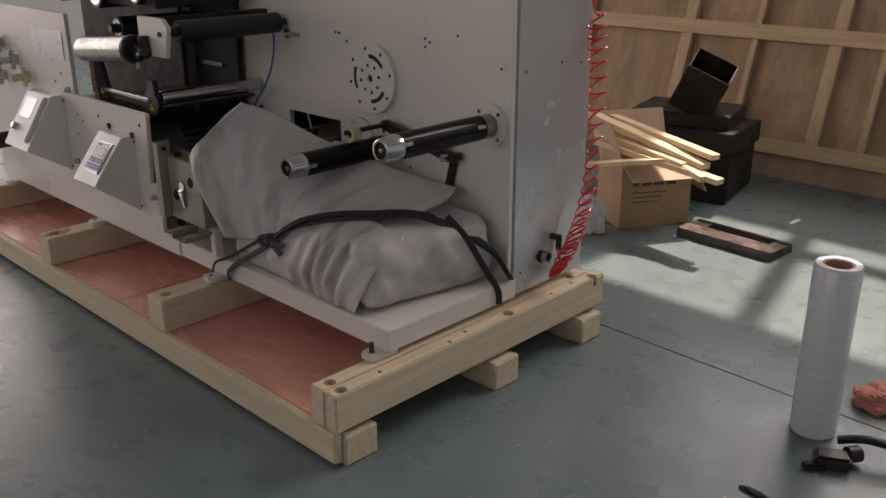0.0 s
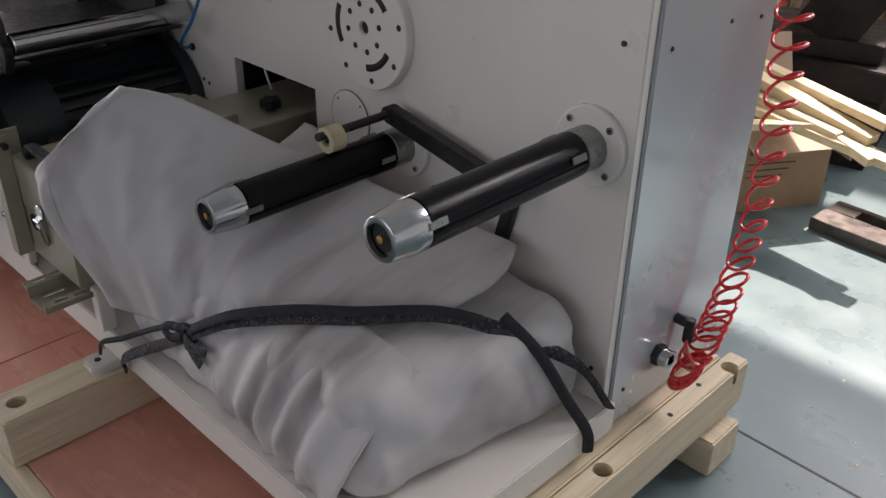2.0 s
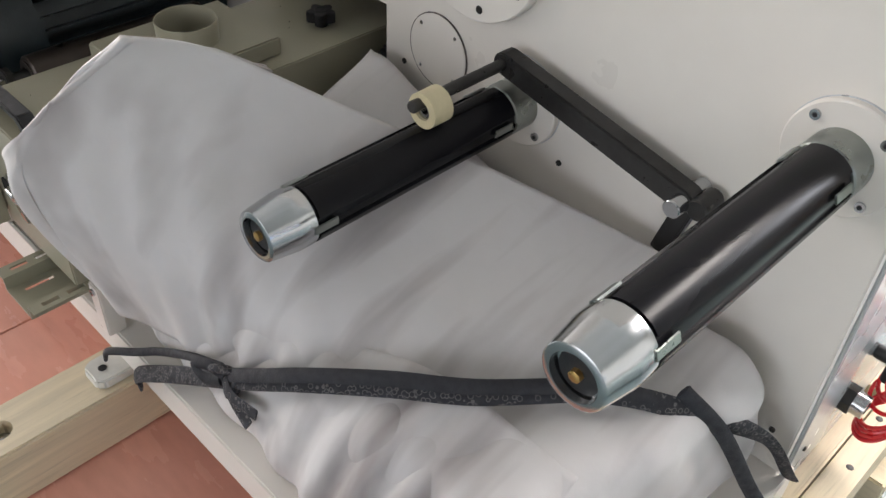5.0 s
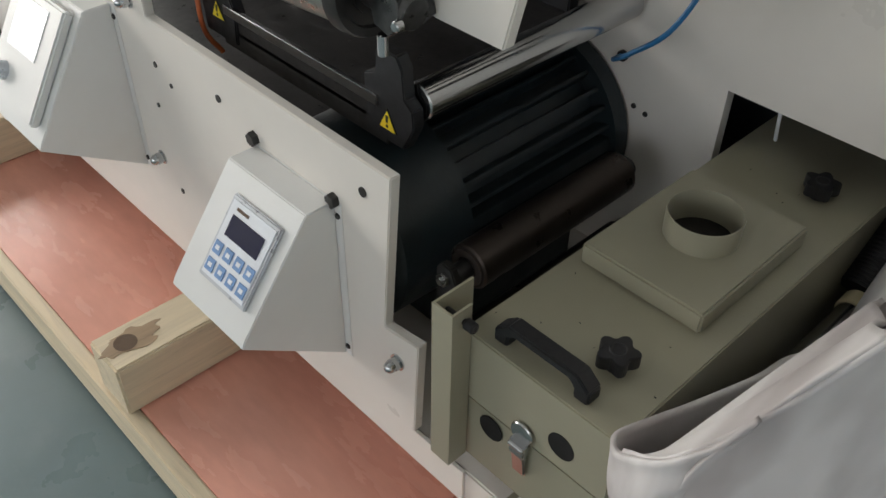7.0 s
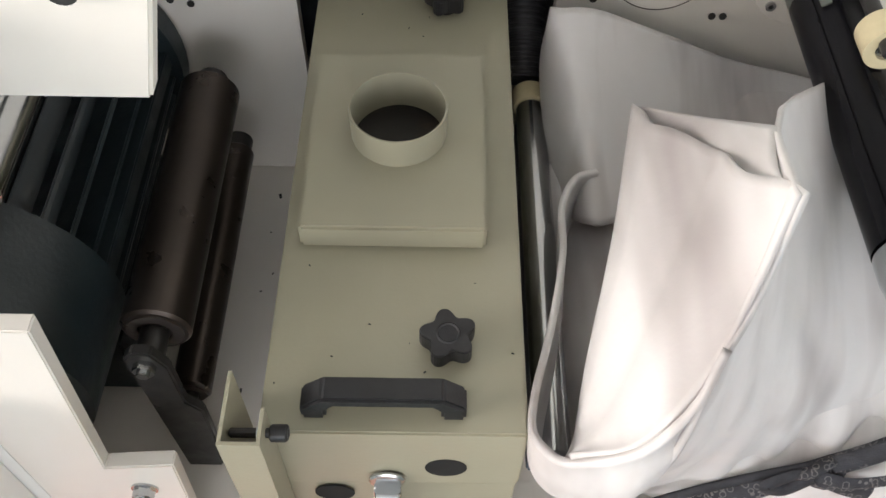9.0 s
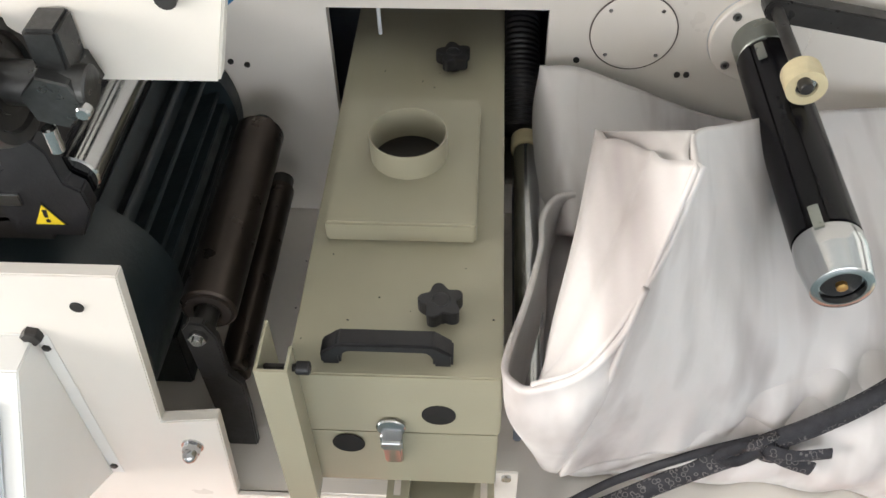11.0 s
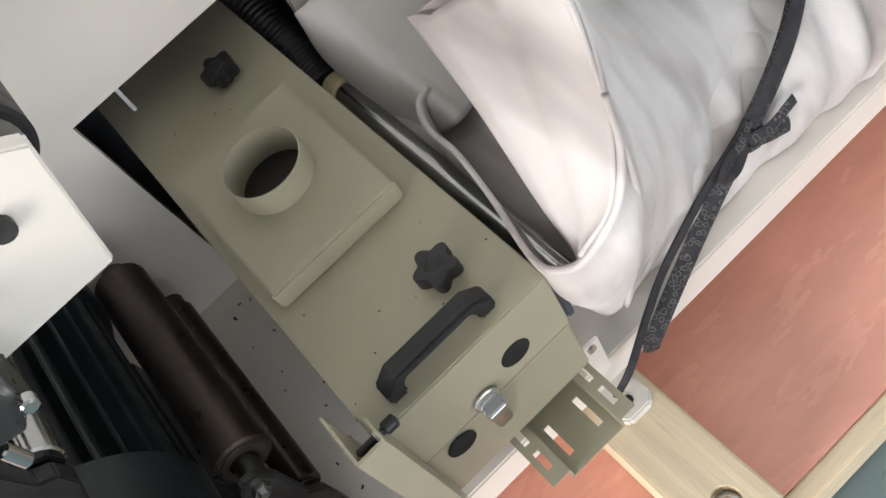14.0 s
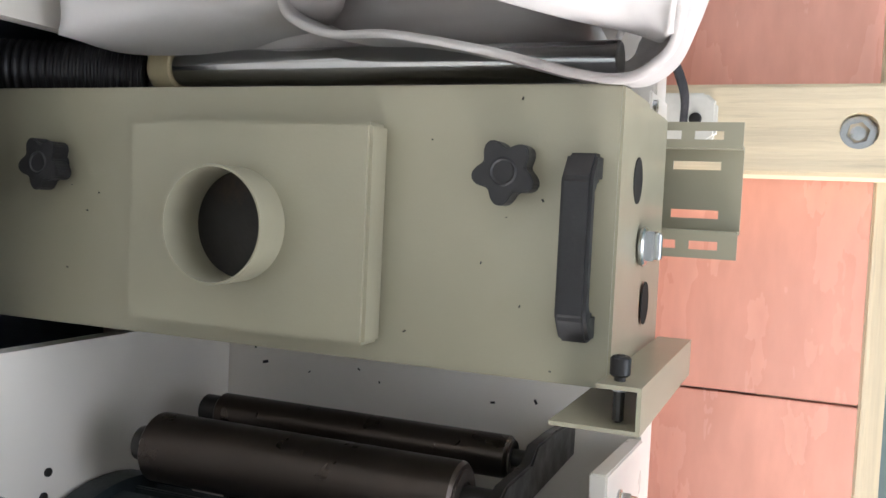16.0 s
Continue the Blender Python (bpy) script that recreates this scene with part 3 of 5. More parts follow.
part("lever", turned(box(L1.x - 0.014, L1.x + 0.012, 2.755, 2.771, L1.z - 0.12, L1.z, 0.002), Matrix.Rotation(0.25, 4, "Y"), L1), M_STEELBLK, arm)
wheel = part("wheel", pipe((-1.447, 2.605, 0.704), (-1.447, 2.574, 0.704), 0.0235, 0.0125), M_YELLOWPLASTIC, arm, "cream nylon guide wheel")
part("bearing", pipe((-1.447, 2.600, 0.704), (-1.447, 2.578, 0.704), 0.0122, 0.006), M_CHROME, wheel)

# air connector and coiled hose of the end panel
conn = thing("air_connector", (-0.94, 2.931, 0.33), "dark metal air socket with a steel ring", "connector")
part("nut", lathe([(0, 0), (0, 0.022), (0.014, 0.022), (0.014, 0)], (-0.940, 2.931, 0.33), (0, 2.931, 0.33), 6), M_STEELBLK, conn)
part("ring", pipe((-0.926, 2.931, 0.33), (-0.908, 2.931, 0.33), 0.018, 0.011), M_CHROME, conn)
part("elbow", join(rod((-0.94, 2.985, 0.385), (-0.905, 2.985, 0.385), 0.011), rod((-0.91, 2.985, 0.395), (-0.91, 2.985, 0.345), 0.010)), M_BLACK, conn)
coil = thing("coiled_hose", (-0.9, 3.0, 0.25), "red coiled plastic air hose hanging down", "hose")
axis = spline([(-0.915, 3.130, 1.07), (-0.900, 3.130, 0.95), (-0.885, 3.120, 0.75), (-0.88, 3.095, 0.55), (-0.885, 3.045, 0.40), (-0.892, 2.995, 0.315)], 200)
line = []
N, TURNS = 1500, 22
for i in range(N):
    s = i / (N - 1)
    q = axis[min(199, int((s ** 0.92) * 199))]
    q2 = axis[min(199, int((s ** 0.92) * 199) + 1)]
    fr = (s ** 0.92) * 199 - int((s ** 0.92) * 199)
    q = q.lerp(q2, fr)
    a = 2 * math.pi * TURNS * s ** 1.05
    r = 0.0250 + 0.003 * math.sin(9 * s) + 0.006 * max(0, s - 0.85) / 0.15
    dz = 0.010 * math.sin(a + 0.7) * (1 + s)
    line.append(q + Vector((r * math.cos(a), r * math.sin(a), dz)))
loops = []
for i in range(240):
    a = 2 * math.pi * 4 * i / 239
    loops.append(Vector((-0.892 + 0.026 * math.cos(a), 2.975 + 0.030 * math.sin(a) - 0.01 * i / 239, 0.305 + 0.022 * math.sin(a * 0.99 + 0.9) - 0.006 * (i // 60))))
loops += spline([loops[-1], (-0.90, 2.97, 0.34), (-0.91, 2.985, 0.36)], 12)
part("coil", sweep(line + loops, 0.0033, 8), M_RED, coil)
part("straight_end", sweep(spline([(-0.895, 3.128, 1.07), (-0.92, 3.125, 1.09), (-0.925, 3.12, 1.2), (-0.925, 3.12, 1.6)], 30), 0.0033, 8), M_RED, coil)

# ---- front plate and its controls ----
FP, FT = 2.25, 2.266
outline = [(-3.60, 0.296), (-2.116, 0.296), (-2.106, 0.476), (-2.172, 0.466), (-2.151, 0.718), (-2.70, 0.718), (-2.70, 1.02), (-3.60, 1.02)]
front = part("front_plate", prism(outline, "y", FP, FT, 0.0015), M_PLATE, machine, "thick white painted front plate with stepped edge")
part("front_skirt", box(-3.60, -2.02, FP + 0.002, FP + 0.007, 0.23, 0.2955), M_PLATE, machine)
for x, z, r in ((-2.203, 0.672, 0.007), (-2.52, 0.66, 0.006), (-2.70, 0.64, 0.005), (-2.66, 0.62, 0.004), (-2.72, 0.56, 0.004), (-2.70, 0.40, 0.005), (-2.90, 0.9, 0.006), (-2.86, 0.84, 0.006), (-2.8, 0.79, 0.006), (-2.86, 0.75, 0.006)):
    part("hole", lathe([(0, 0), (0, r), (0.0015, r), (0.0015, 0)], (x, FP, z), (x, FP - 1, z), 14), M_STEELBLK, front)


def dome_nut(x, z):
    nut = thing("dome_nut", (x, FP, z), "zinc plated dome nut with a washer on the white plate", "nut", "dome nuts")
    part("washer", lathe([(0, 0.0), (0, 0.013), (0.002, 0.013), (0.002, 0)], (x, FP, z), (x, FP - 1, z), 24), M_CHROME, nut)
    part("hexagon", lathe([(0.002, 0.0), (0.002, 0.0105), (0.011, 0.0105), (0.011, 0)], (x, FP, z), (x, FP - 1, z), 6), M_CHROME, nut)
    part("dome", lathe([(0.011, 0.0092), (0.016, 0.0088), (0.020, 0.0065), (0.0225, 0.003), (0.023, 0)], (x, FP, z), (x, FP - 1, z), 20), M_CHROME, nut)


for x, z in ((-2.147, 0.418), (-2.75, 0.445), (-2.745, 0.73)):
    dome_nut(x, z)


def hex_bolt(x, z, r=0.011):
    b = solo("hex_bolt", lathe([(0, 0), (0, r), (0.008, r), (0.0095, r * 0.85), (0.0095, 0)], (x, FP, z), (x, FP - 1, z), 6), M_STEELBLK, "black hexagon bolt in the white plate", "bolt", "hexagon bolts")
    return b


def control_box(x0, x1, zt, zb, zf, depth, keypad):
    """Sloping sheet-metal control box on the front plate."""
    cb = thing("control_box", ((x0 + x1) / 2, FP, zb), "white sheet metal control box with sloping keypad panel" if keypad else "white control box with sloping panel and knob", "control box", "control boxes")
    yf = FP - depth
    prof = [(FP - 0.0005, zb), (yf, zf), (yf + 0.006, zf + 0.012), (FP - 0.045, zt), (FP - 0.0005, zt)]
    body = part("body", prism(prof, "x", x0, x1, 0.0015), M_CTRL, cb)
    # axes of the sloping face
    a, b = Vector((0, yf + 0.006, zf + 0.012)), Vector((0, FP - 0.045, zt))
    up = (b - a).normalized()
    out = Vector((0, -up.z, up.y))
    ln = (b - a).length
    cx = (x0 + x1) / 2

    def slab(u0, u1, v0, v1, h0, h1, bev=0.001):
        bm = box(u0, u1, v0, v1, h0, h1, bev)
        m = Matrix(((1, 0, 0, cx), (0, up.y, out.y, a.y), (0, up.z, out.z, a.z), (0, 0, 0, 1)))
        bmesh.ops.transform(bm, matrix=m, verts=bm.verts)
        return bm

    if keypad:
        o, w, lo, hi = 0.013, 0.0535, ln * 0.17, ln * 0.83
        vv = hi - lo
        bez = part("bezel", slab(o - w, o + w, lo, hi, 0.0, 0.006, 0.002), M_SILVERFILM, cb, "silver keypad frame")
        part("membrane", slab(o - w + 0.006, o + w - 0.006, lo + 0.006, hi - 0.006, 0.006, 0.0072, 0.0004), M_WHITE, bez, "pale keypad film")
        part("display", slab(o - 0.036, o + 0.036, lo + vv * 0.55, lo + vv * 0.80, 0.0072, 0.0084, 0.0003), M_SCREEN, bez, "dark display window")
        part("mark", slab(o - 0.034, o - 0.008, lo + vv * 0.855, lo + vv * 0.89, 0.0072, 0.0077, 0), M_INK, bez)
        for r in range(2):
            for c in range(4):
                u, v = o - 0.036 + 0.024 * c, lo + vv * (0.10 + 0.21 * r)
                key = part("key", slab(u - 0.009, u + 0.009, v, v + 0.018, 0.0072, 0.0086, 0.0006), M_KEY, bez, "blue membrane key")
                part("mark", slab(u - 0.004, u + 0.004, v + 0.006, v + 0.012, 0.0086, 0.009, 0), M_WHITE, key)
    else:
        bez = part("bezel", slab(-0.075, 0.095, ln * 0.08, ln * 0.95, 0.0, 0.018, 0.004), M_CTRL, cb, "raised white instrument frame")
        part("display", slab(-0.045, 0.055, ln * 0.50, ln * 0.88, 0.018, 0.0195, 0.0004), M_SILVERFILM, bez, "grey display window")
        kn = lathe([(0, 0), (0, 0.016), (0.016, 0.014), (0.018, 0.012), (0.018, 0)], (0, 0, 0), (0, 0, 1), 24)
        m = Matrix(((1, 0, 0, cx - 0.03), (0, up.y, out.y, a.y + up.y * ln * 0.3 + out.y * 0.018), (0, up.z, out.z, a.z + up.z * ln * 0.3 + out.z * 0.018), (0, 0, 0, 1)))
        bmesh.ops.transform(kn, matrix=m, verts=kn.verts)
        part("knob", kn, M_SILVERFILM, cb, "round grey turning knob")
    for z in (zb + 0.02, zt - 0.02):
        for x in (x0 - 0.006, x1 + 0.006):
            part("screw", rod((x, FP, z), (x, FP - 0.004, z), 0.005, 6), M_STEELBLK, cb)
    part("flange", box(x0 - 0.014, x1 + 0.014, FP - 0.0010, FP - 0.0003, zb + 0.004, zt + 0.002), M_CTRL, cb)
    return cb


control_box(-2.435, -2.262, 0.625, 0.345, 0.468, 0.163, True)
control_box(-3.04, -2.815, 0.70, 0.395, 0.50, 0.17, False)
for x, z in ((-2.436, 0.636), (-2.262, 0.628)):
    hex_bolt(x, z)

# ---- dryer box ----
dryer = thing("dryer_box", (-1.89, 2.5, 0.30), "beige sheet metal dryer box with a round duct", "dryer")
DX0, DX1, DY, DZ = -2.006, -1.790, 2.228, 0.604
part("lower_shell", box(DX0 + 0.002, DX1 - 0.002, DY + 0.002, 2.98, 0.388, 0.497, 0.002), M_BOX, dryer)
shell = part("upper_shell", box(DX0, DX1, DY, 2.99, 0.4985, DZ, 0.002), M_BOX, dryer)
plate = part("duct_plate", box(-1.990, -1.821, 2.409, 2.636, DZ + 0.0005, 0.634, 0.003), M_BOX, dryer, "raised beige duct plate")
cut(plate, rod((-1.904, 2.527, 0.55), (-1.904, 2.527, 0.75), 0.0452, 40, 0))
cut(shell, rod((-1.904, 2.527, 0.53), (-1.904, 2.527, 0.75), 0.0448, 40, 0))
part("duct", lathe([(-0.03, 0.0450), (0.032, 0.0465), (0.0335, 0.0462), (0.0335, 0.0445), (-0.03, 0.0435)], (-1.904, 2.527, 0.634), (-1.904, 2.527, 2), 64), M_BOX, dryer, "short round beige duct")
# A dark disc closes the duct; its colour stands for the shade below.
part("duct_floor", lathe([(0, 0), (0, 0.0445)], (-1.904, 2.527, 0.625), (-1.904, 2.527, 2), 32), M_RUST, dryer, "dark disc painted as the shade down the duct")


def star_knob(x, y, z):
    k = part("star_knob", bmesh.new(), M_BLACK, dryer, "black star grip knob")
    bm = bmesh.new()
    pts = []
    for i in range(60):
        a = 2 * math.pi * i / 60
        r = 0.0165 + 0.0080 * (0.5 + 0.5 * math.cos(5 * a)) ** 0.8
        pts.append((x + r * math.cos(a + 0.5), y + r * math.sin(a + 0.5)))
    bm = prism(pts, "z", z + 0.008, z + 0.026, 0.002)
    bm = join(bm, lathe([(0, 0.011), (0.026, 0.0105), (0.027, 0.009), (0.0255, 0.007), (0.0255, 0)], (x, y, z), (x, y, z + 1), 24))
    bmesh.ops.translate(bm, vec=-base_of(dryer), verts=bm.verts)
    bm.to_mesh(k.data)
    bm.free()


star_knob(-1.855, 2.306, DZ)
star_knob(-1.860, 2.744, DZ)
grip = [(-1.972, 0.0), (-1.952, 0.0), (-1.952, 0.014), (-1.944, 0.021), (-1.868, 0.021), (-1.860, 0.014), (-1.860, 0.0), (-1.840, 0.0), (-1.840, 0.018), (-1.858, 0.033), (-1.954, 0.033), (-1.972, 0.018)]
part("handle", prism([(x, DZ + z) for x, z in grip], "y", 2.240, 2.262, 0.0025), M_BLACK, dryer, "black plastic bow handle")
# No holes are cut: flat black discs carry the shade of the vents.
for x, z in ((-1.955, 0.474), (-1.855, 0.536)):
    part("vent_hole", lathe([(0, 0), (0, 0.0180), (0.0006, 0.0180), (0.0006, 0)], (x, DY, z), (x, DY - 1, z), 32), M_HOLESHADE, dryer, "flat black disc painted as the shade of a round hole")
latch = part("latch", box(-1.919, -1.893, DY - 0.004, DY, 0.500, 0.512, 0.001), M_CHROME, dryer, "chrome toggle latch")
part("plate", rod((-1.906, DY - 0.001, 0.514), (-1.906, DY - 0.006, 0.514), 0.016, 24), M_CHROME, latch)
part("bail", join(box(-1.918, -1.894, DY - 0.012, DY - 0.003, 0.480, 0.504, 0.002), rod((-1.917, DY - 0.012, 0.498), (-1.895, DY - 0.012, 0.498), 0.004, 12)), M_CHROME, latch)
part("lever", turned(box(-1.916, -1.896, DY - 0.010, DY - 0.005, 0.442, 0.482, 0.002), Matrix.Rotation(0.15, 4, "X"), (-1.906, DY, 0.482)), M_CHROME, latch)
# angle bracket beside it
ang = part("angle_bracket", prism([(-2.025, 2.197), (-1.993, 2.197), (-1.993, 2.227), (-1.996, 2.227), (-1.996, 2.200), (-2.022, 2.200), (-2.022, 2.258), (-2.025, 2.258)], "z", 0.392, 0.650), M_BOX, dryer, "beige folded steel angle bracket")
part("pin", rod((-2.021, 2.215, 0.632), (-1.975, 2.215, 0.632), 0.004, 10), M_STEELBLK, ang)
part("screw", rod((-1.990, 2.215, 0.632), (-1.976, 2.215, 0.632), 0.007, 12), M_BLACK, ang)
part("nut", rod((-2.000, 2.215, 0.632), (-1.993, 2.215, 0.632), 0.006, 6), M_WHITE, ang)
# slotted shelf under the front
hat = [(-1.919, 0.3715), (-1.896, 0.3715), (-1.896, 0.349), (-1.814, 0.349), (-1.814, 0.3715), (-1.793, 0.3715), (-1.793, 0.3745), (-1.817, 0.3745), (-1.817, 0.352), (-1.893, 0.352), (-1.893, 0.3745), (-1.919, 0.3745)]
sb = part("slotted_bracket", prism(hat, "y", 2.164, 2.262), M_BOX, dryer, "beige slotted steel bracket", smooth=False)
for x, z in ((-1.832, 0.350), (-1.878, 0.350), (-1.805, 0.373), (-1.907, 0.373)):
    for y in ((2.194, 2.232) if z > 0.36 else (2.206,)):
        w = 0.013 if z > 0.36 else 0.022
        cut(sb, box(x - 0.004, x + 0.004, y - w, y + w, z - 0.012, z + 0.012))
blk = part("mounting_block", box(-1.793, -1.765, 2.246, 2.275, ZB, 0.388, 0.002), M_PLATE, dryer, "small white block")
part("screw", lathe([(0, 0), (0, 0.006), (0.004, 0.006), (0.004, 0.003), (0.002, 0)], (-1.779, 2.246, 0.377), (-1.779, 0, 0.377), 12), M_CHROME, blk)

# steel shaft beside the dryer
gs = thing("guide_roller", (-1.758, 2.5, 0.50), "bright steel guide roller with cream end collars", "roller")
part("tube", rod((-1.756, 2.255, 0.492), (-1.756, 2.70, 0.492), 0.0175, 32), M_CHROME, gs)
part("collar", rod((-1.756, 2.70, 0.492), (-1.756, 2.728, 0.492), 0.021, 32), M_YELLOWPLASTIC, gs, "cream nylon collar")
part("axle", rod((-1.756, 2.728, 0.492), (-1.756, 2.775, 0.492), 0.010), M_STEELBLK, gs)
part("stay", box(-1.772, -1.762, 2.28, 2.70, 0.40, 0.49, 0.002), M_DARK, gs)

# ---- motor and rollers behind the front plate ----
motor = thing("electric_motor", (-2.33, 2.5, 0.3), "dark teal finned electric motor behind the front plate", "motor")
MC = Vector((-2.335, 0, 0.515))
stator = part("stator", lathe([(0, 0), (0, 0.120), (0.33, 0.120), (0.33, 0)], (MC.x, 2.41, MC.z), (MC.x, 3, MC.z), 48), M_MOTOR, motor, "finned motor housing")
for k in range(30):
    a = 2 * math.pi * k / 30
    wide = 0.011 if k % 6 == 1 else 0.0032
    f = box(-wide, wide, 2.41, 2.735, 0.115, 0.148, 0.0015)
    bmesh.ops.transform(f, matrix=Matrix.Translation((MC.x, 0, MC.z)) @ Matrix.Rotation(a, 4, "Y"), verts=f.verts)
    part("fin", f, M_MOTOR, stator)
part("fan_cover", lathe([(0, 0.0), (0, 0.120), (0.006, 0.140), (0.018, 0.150), (0.14, 0.153), (0.14, 0.14)], (MC.x, 2.285, MC.z), (MC.x, 3, MC.z), 64), M_MOTOR, motor, "smooth rounded fan cover")
part("end_shield", lathe([(0, 0.10), (0, 0.158), (0.03, 0.158), (0.035, 0.15), (0.035, 0)], (MC.x, 2.735, MC.z), (MC.x, 3, MC.z), 48), M_MOTOR, motor)
part("terminal_box", box(MC.x - 0.19, MC.x - 0.09, 2.45, 2.60, 0.60, 0.68, 0.006), M_MOTOR, motor)
part("mounting_foot", box(MC.x - 0.12, MC.x + 0.12, 2.42, 2.70, ZB, 0.40, 0.003), M_MOTOR, motor)


def roller(name, x, z, y0, y1, r, material, label):
    ro = thing(name, (x, y0, z), label, "roller", "rollers of the machine")
    part("barrel", rod((x, y0, z), (x, y1, z), r, 40, 0.003), material, ro)
    part("end_ring", pipe((x, y0 - 0.002, z), (x, y0 + 0.004, z), r * 0.8, r * 0.5), M_FRAME if material is M_BROWNROLL else M_CHROME, ro)
    part("axle", rod((x, y0 - 0.03, z), (x, y0, z), r * 0.42, 20), M_STEELBLK, ro)
    part("rear_axle", rod((x, y1, z), (x, y1 + 0.022 if material is M_BROWNROLL else YP + 0.004, z), 0.017 if material is M_BROWNROLL else 0.012, 20), M_STEELBLK, ro)
    return ro


ra = roller("brown_roller", -2.130, 0.533, 2.360, 2.680, 0.0335, M_BROWNROLL, "brown anodised roller with bearing rings")
part("arm", prism([(-2.150, 0.545), (-2.140, 0.558), (-2.122, 0.556), (-2.111, 0.53), (-2.111, 0.46), (-2.098, 0.44), (-2.098, 0.39), (-2.103, 0.30), (-2.142, 0.30), (-2.146, 0.45)], "y", 2.321, 2.333, 0.002), M_STEELBLK, ra, "black steel roller arm")
part("nut", lathe([(0, 0), (0, 0.0105), (0.008, 0.0105), (0.008, 0.006), (0.012, 0.006), (0.012, 0)], (-2.131, 2.321, 0.537), (-2.131, 0, 0.537), 6), M_CHROME, ra)
rb = roller("brown_roller", -2.122, 0.412, 2.356, 2.694, 0.021, M_BROWNROLL, "thin dark roller below the large one")


def warning(parent, x, y, z, s=0.017):
    """Yellow warning triangle with a black sign on a holder's face."""
    t = part("sticker", prism([(x - s, z - s * 0.85), (x + s, z - s * 0.85), (x, z + s * 0.9)], "y", y - 0.001, y), M_BLACK, parent)
    s2 = s * 0.86
    part("field", prism([(x - s2, z - s * 0.78), (x + s2, z - s * 0.78), (x, z + s * 0.75)], "y", y - 0.0018, y - 0.001), M_YELLOW, t, "yellow warning triangle")
    part("mark", prism([(x - 0.002, z - s * 0.2), (x + 0.0015, z - s * 0.2), (x + 0.003, z + s * 0.4), (x - 0.002, z + s * 0.4)], "y", y - 0.0024, y - 0.0018), M_BLACK, t)
    part("dot", rod((x, y - 0.0018, z - s * 0.48), (x, y - 0.0024, z - s * 0.48), 0.0025, 10), M_BLACK, t)


# upper press unit: bright roller in black holders with a white plate above
sr = thing("nip_roller", (-2.225, 2.5, 0.75), "bright steel nip roller in black holders", "roller")
part("barrel", rod((-2.212, 2.347, 0.752), (-2.212, 2.765, 0.752), 0.0245, 40, 0.002), M_CHROME, sr)
hold = part("holder", prism([(-2.285, 0.690), (-2.215, 0.690), (-2.196, 0.728), (-2.198, 0.752), (-2.212, 0.762), (-2.216, 0.800), (-2.226, 0.815), (-2.262, 0.815), (-2.266, 0.780), (-2.288, 0.770)], "y", 2.326, 2.345, 0.002), M_BLACK, sr, "black holder with warning triangle")
warning(hold, -2.243, 2.326, 0.722)
tray = thing("doctor_tray", (-2.45, 2.5, 0.72), "black steel tray with a bright edge strip", "tray")
part("sheet", box(-2.62, -2.24, 2.33, 2.76, 0.705, 0.712, 0.001), M_STEELBLK, tray)
part("edge_strip", box(-2.60, -2.26, 2.322, 2.330, 0.735, 0.750, 0.001), M_CHROME, tray, "bright steel edge strip")
part("front_bar", box(-2.62, -2.25, 2.330, 2.342, 0.68, 0.735, 0.001), M_STEELBLK, tray)
h2 = part("holder", prism([(-2.66, 0.69), (-2.58, 0.69), (-2.575, 0.74), (-2.60, 0.80), (-2.64, 0.92), (-2.68, 0.92)], "y", 2.326, 2.345, 0.002), M_BLACK, tray, "black holder with warning triangle")
warning(h2, -2.62, 2.326, 0.735)
part("wire", sweep(spline([(-2.68, 2.33, 0.82), (-2.675, 2.325, 0.76), (-2.66, 2.32, 0.69), (-2.65, 2.34, 0.65)], 16), 0.004), M_ORANGE, tray, "orange cable")

upper = thing("upper_side_plate", (-2.4, 2.28, 0.915), "white painted upper side plate of the press unit", "plate")
up = part("plate", prism([(-2.19, 0.98), (-2.115, 0.918), (-2.020, 0.918), (-1.995, 1.02), (-2.03, 1.045), (-2.19, 1.045)], "y", 2.280, 2.296, 0.002), M_PLATE, upper)
part("bolt", lathe([(0, 0), (0, 0.0085), (0.006, 0.0085), (0.006, 0.005), (0.003, 0)], (-2.043, 2.280, 0.994), (-2.043, 0, 0.994), 16), M_STEELBLK, up)
part("stay", box(-2.17, -2.13, 2.297, 2.77, 1.0, 1.04, 0.002), M_STEELBLK, upper)
cl = part("clamp", join(rod((-2.131, 2.279, 0.932), (-2.131, 2.232, 0.932), 0.024, 6), rod((-2.106, 2.25, 0.934), (-2.175, 2.25, 0.939), 0.0175, 28), box(-2.142, -2.116, 2.246, 2.279, 0.935, 0.985, 0.003)), M_SCRAPED, upper, "dark steel shaft clamp")
part("pin", rod((-2.150, 2.245, 0.90), (-2.150, 2.245, 0.875), 0.006, 12), M_CHROME, cl)
part("screw", rod((-2.106, 2.232, 0.930), (-2.106, 2.222, 0.930), 0.006, 12), M_CHROME, cl)
part("roll_flange", lathe([(0, 0.016), (0.001, 0.024), (0.004, 0.024), (0.004, 0.036), (0.0, 0.038), (0.0, 0.047), (0.006, 0.049), (0.02, 0.049), (0.02, 0)], (-2.168, 2.25, 0.938), (-2.6, 2.25, 0.900), 48), M_STEELBLK, cl, "dark steel roll end with bearing")
part("roll", rod((-2.186, 2.25, 0.937), (-2.55, 2.25, 0.905), 0.044, 48), M_ROLL, cl, "bright steel roll")
